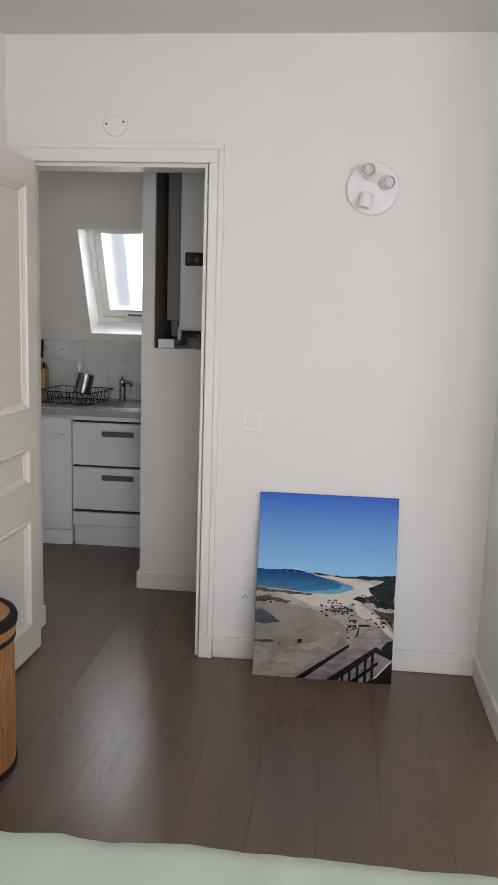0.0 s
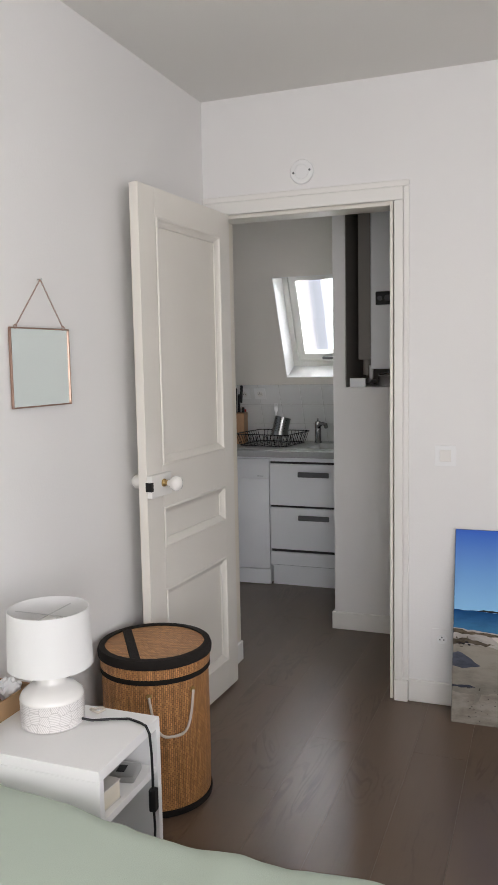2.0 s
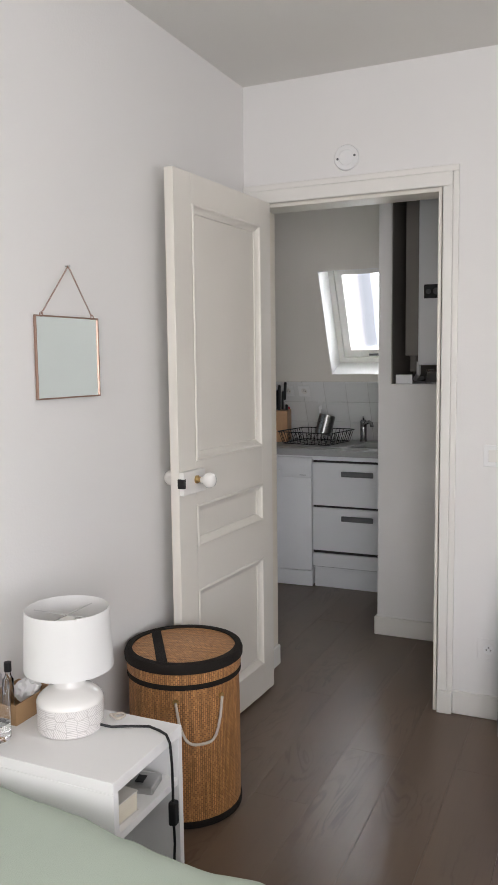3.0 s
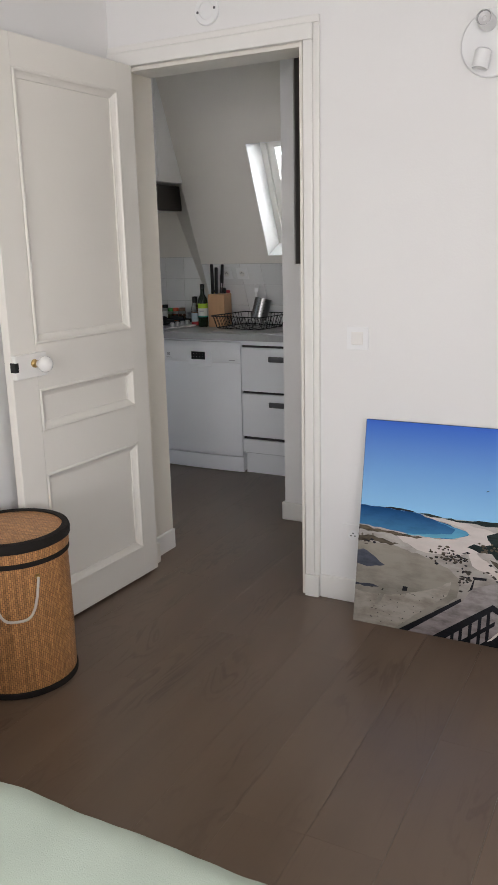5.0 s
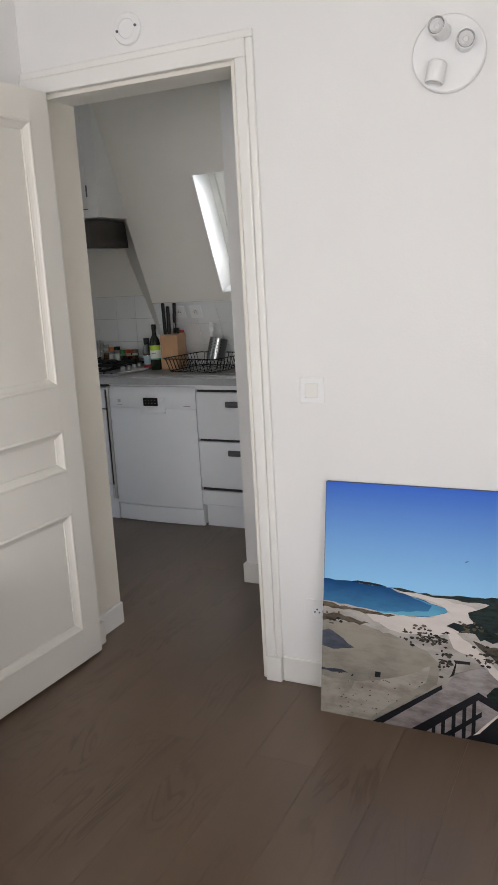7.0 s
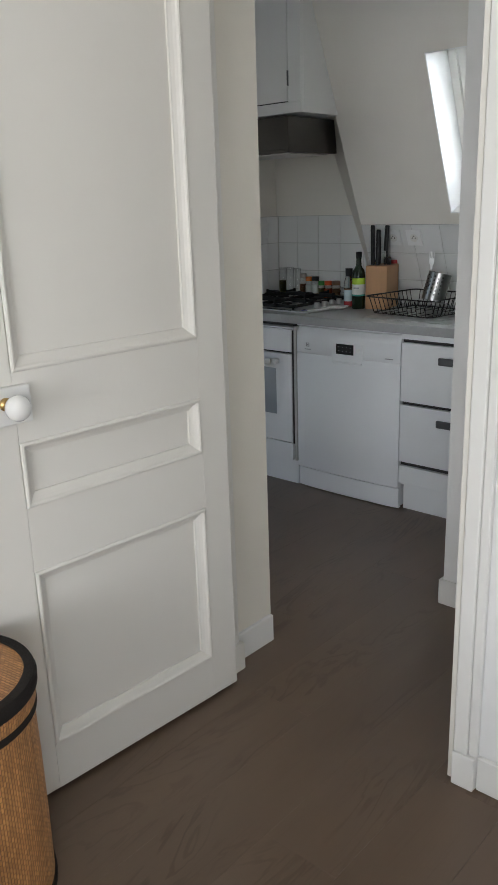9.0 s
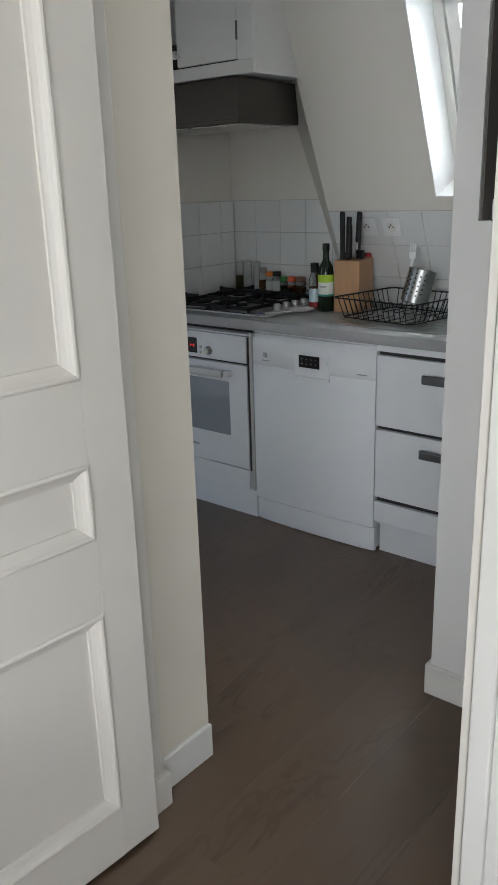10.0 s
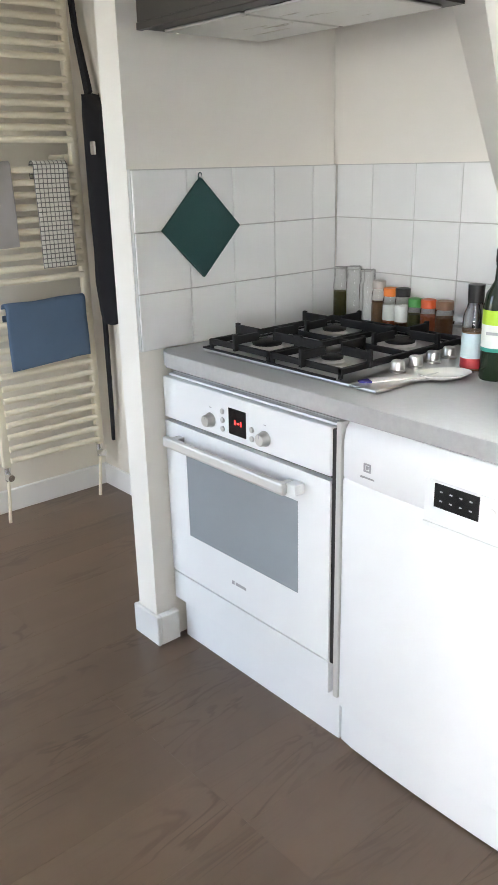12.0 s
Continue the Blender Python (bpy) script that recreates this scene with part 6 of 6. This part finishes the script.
def towel_radiator():
    x = -3.60
    t = thing("towel_radiator", pose(x, 4.54, 0), "cream tubular towel radiator on the wall", "radiator")
    w = 0.40
    for y in (0.0, w):
        part("rail", boxes((-0.017, y - 0.016, 0.228, 0.013, y + 0.016, 1.98), bevel=0.009, ), CREAMENAMEL, t, "", True)
    zs = [0.256 + 0.0463 * k for k in range(13)] + [0.915 + 0.0417 * k for k in range(10)] + [1.39 + 0.039 * k for k in range(6)] + [1.655 + 0.04 * k for k in range(8)]
    for z in zs:
        part("bar", lathe([(0.0115, 0.012), (0.0115, w - 0.012)], 12, m=pose(0.016, 0, z, -90, 0, 0)), CREAMENAMEL, t, "", True)
    for y in (0.0, w):
        v = part("valve", lathe([(0.012, 0.175), (0.012, 0.228)], 12, m=pose(-0.002, y, 0)), CHROME, t, "chrome valve", True)
        part("valve_head", lathe([(0.014, 0), (0.016, 0.02), (0.013, 0.03), (0, 0.03)], 14, m=pose(0.0, y, 0.193, 0, 90, 0)), CHROME, v, "", True)
        part("pipe", tube([(-0.002, y, 0.175), (-0.004, y - 0.006, 0.08), (-0.012, y - 0.01, 0.0)], 0.007, 8), CREAMENAMEL, t, "", True)
    for y in (0.03, w - 0.03):
        part("wall_bracket", lathe([(0.01, KWEST - x), (0.01, 0.0)], 10, m=pose(0, y, 1.33, 0, 90, 0)), CREAMENAMEL, t)

    def cloth(name, y0, y1, z0, z1, mat, label, seed, sag=0.0):
        c = thing(name, pose(0, 0, 0), label, "towel")
        bm = bmesh.new()
        nu, nv = 24, 30
        rows = []
        for i in range(nv + 1):
            f = i / nv
            row = []
            for j in range(nu + 1):
                y = y0 + (y1 - y0) * j / nu
                s = (z1 - z0) * f
                wob = 0.006 * noise.noise(Vector((y * 14 + seed, f * 2, seed)))
                row.append(bm.verts.new((x + 0.0345 + wob + 0.004 * f, y - sag * (1 - j / nu) * f * 0.0, z1 - s - sag * (0.5 - j / nu) * (0.4 + f) + 0.004 * noise.noise(Vector((y * 9, seed, f))))))
            rows.append(row)
        top = []
        for k in range(1, 7):
            a = math.pi * k / 6
            top.append([bm.verts.new((x + 0.016 + 0.018 * math.cos(a), v.co.y, v.co.z + 0.018 * math.sin(a))) for v in rows[0]])
        tail = [bm.verts.new((x - 0.003, v.co.y, v.co.z - 0.05)) for v in rows[0]]
        grid = [tail] + list(reversed(top)) + rows
        for a, b in zip(grid, grid[1:]):
            for j in range(nu):
                bm.faces.new((a[j], b[j], b[j + 1], a[j + 1]))
        ob = part("cloth", bm, mat, c, "", True)
        sol = ob.modifiers.new("thick", "SOLIDIFY")
        sol.thickness = 0.003

    cloth("check_tea_towel", 4.76, 4.892, 0.952, 1.302, CHECK, "white tea towel with a fine dark check over the radiator", 1)
    cloth("grey_towel", 4.545, 4.676, 1.035, 1.302, GREYCLOTH, "light grey towel folded over the radiator", 4)
    cloth("blue_towel", 4.595, 4.916, 0.605, 0.824, BLUECLOTH, "blue cotton towel over the radiator", 7, 0.012)


def hanging_bag():
    t = thing("hanging_jacket", pose(-3.505, KNORTH, 0.035), "black garment hanging from a strap on the wall", "jacket")
    bm = bmesh.new()
    outline = [(-0.035, -0.02, 1.50), (-0.06, 0.03, 1.44), (-0.07, 0.045, 1.30), (-0.07, 0.055, 1.15), (-0.065, 0.06, 1.0), (-0.065, 0.065, 0.85), (-0.055, 0.07, 0.73), (-0.03, 0.055, 0.70)]
    rings = []
    for i, (a, b, z) in enumerate(outline):
        ring = []
        for k in range(24):
            th = math.tau * k / 24
            c, r = (a + b) / 2, (b - a) / 2
            bump = 1 + 0.16 * noise.noise(Vector((math.cos(th) * 2, math.sin(th) * 2, z * 6)))
            ring.append(bm.verts.new((c + r * math.cos(th) * bump, -0.042 + 0.036 * math.sin(th) * bump, z + 0.012 * noise.noise(Vector((th, z * 3, 1))))))
        rings.append(ring)
    for a, b in zip(rings, rings[1:]):
        for k in range(24):
            bm.faces.new((a[k], a[(k + 1) % 24], b[(k + 1) % 24], b[k]))
    bm.faces.new(rings[0]), bm.faces.new(list(reversed(rings[-1])))
    part("body", bm, BLACKCLOTH, t, "", True)
    part("strap", prism([(-0.14, 2.0), (-0.115, 2.0), (-0.085, 1.72), (-0.02, 1.51), (-0.05, 1.49), (-0.10, 1.70)], "y", -0.05, -0.035), BLACKCLOTH, t, "black strap")
    part("tail_strap", prism([(-0.075, 0.75), (-0.05, 0.75), (-0.06, 0.3), (-0.068, 0.2), (-0.08, 0.2), (-0.078, 0.3)], "y", -0.04, -0.03), BLACKCLOTH, t, "black hanging strap")
    part("buckle", boxes((0.02, -0.088, 1.30, 0.045, -0.078, 1.345), bevel=0.003), CHROME, t, "silver buckle")
    part("peg", lathe([(0.006, 0), (0.006, 0.06), (0.009, 0.062)], 10, m=pose(-0.128, 0, 1.985, 90, 0, 0)), CHROME, t)


def boiler():
    t = thing("boiler", pose(-0.588, 4.02, 1.352), "white wall boiler with a black control panel in the niche", "boiler")
    w, h = 0.44, 0.80
    part("casing", boxes((0, 0, 0, w, 0.34, h), bevel=0.008), ENAMEL, t)
    c = part("control_panel", boxes((0.028, -0.006, 0.325, 0.20, 0.001, 0.392), bevel=0.003), BLACK, t, "black control panel")
    part("dial", lathe([(0.016, 0), (0.016, 0.008), (0.012, 0.011), (0, 0.011)], 18, m=pose(0.09, -0.006, 0.358, 90, 0, 0)), DARKGREY, c, "dark grey dial")
    part("dial", lathe([(0.012, 0), (0.012, 0.006), (0, 0.007)], 18, m=pose(0.05, -0.006, 0.358, 90, 0, 0)), DARKGREY, c, "dark grey dial")
    t = thing("flue_duct", pose(-0.637, 4.12, 1.30), "brownish boxed flue duct beside the boiler", "duct")
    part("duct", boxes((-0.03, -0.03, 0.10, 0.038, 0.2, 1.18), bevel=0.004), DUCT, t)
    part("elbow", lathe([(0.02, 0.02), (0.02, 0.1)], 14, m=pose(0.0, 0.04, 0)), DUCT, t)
    t = thing("boiler_pipes", pose(0, 0, 0), "copper and grey pipes under the boiler", "pipes")
    for k, (x, m) in enumerate(((-0.53, GREYMETAL), (-0.46, COPPER), (-0.39, GREYMETAL), (-0.32, COPPER))):
        part("pipe", tube([(x, 4.2, 1.352), (x, 4.2, 1.30), (x - 0.02, 4.3, 1.285), (x - 0.02, 4.388, 1.285)], 0.008, 8), m, t, "", True)
    part("pipe", tube([(-0.60, 4.1, 1.37), (-0.60, 4.1, 1.31), (-0.64, 4.2, 1.28), (-0.64, 4.388, 1.28)], 0.011, 10), WHITEPLASTIC, t, "white hose", True)
    for x, y, r in ((-0.50, 3.96, 0.035), (-0.42, 3.97, 0.032)):
        t = thing("glass_jar", pose(x, y, 1.2625), "clear preserving jar with a clamp lid on the niche ledge", "jar", "jars under the boiler")
        part("body", lathe([(0, 0), (r, 0), (r, 0.045), (r * 0.85, 0.055), (r * 0.85, 0.06), (r * 0.95, 0.062), (r * 0.95, 0.07), (0, 0.072)], 24), CLEARGLASS, t, "", True)
        part("clamp", tube([(r * 0.97 * math.cos(a), r * 0.97 * math.sin(a), 0.058) for a in (math.tau * k / 20 for k in range(20))], 0.0018, 6, closed=True), STEEL, t)
    t = thing("small_box", pose(-0.66, 3.95, 1.2625, 0, 0, 8), "small white box on the niche ledge", "box")
    part("box", boxes((-0.02, 0, 0, 0.06, 0.05, 0.045), bevel=0.002), CABWHITE, t)


canvas_picture()
door_leaf()
bed()
bedside_table()
laundry_basket()
table_lamp()
wall_mirror()
spot_sconce()
ceiling_rose_plate()
switch_and_socket()
bedside_clutter()
worktop()
oven()
dishwasher()
drawer_unit()
cooker_hood()
towel_radiator()
boiler()
gas_hob()
hanging_bag()
pot_holder()
slope_sockets()
counter_things()
sink_and_rack()
tiles()
lay_floor()
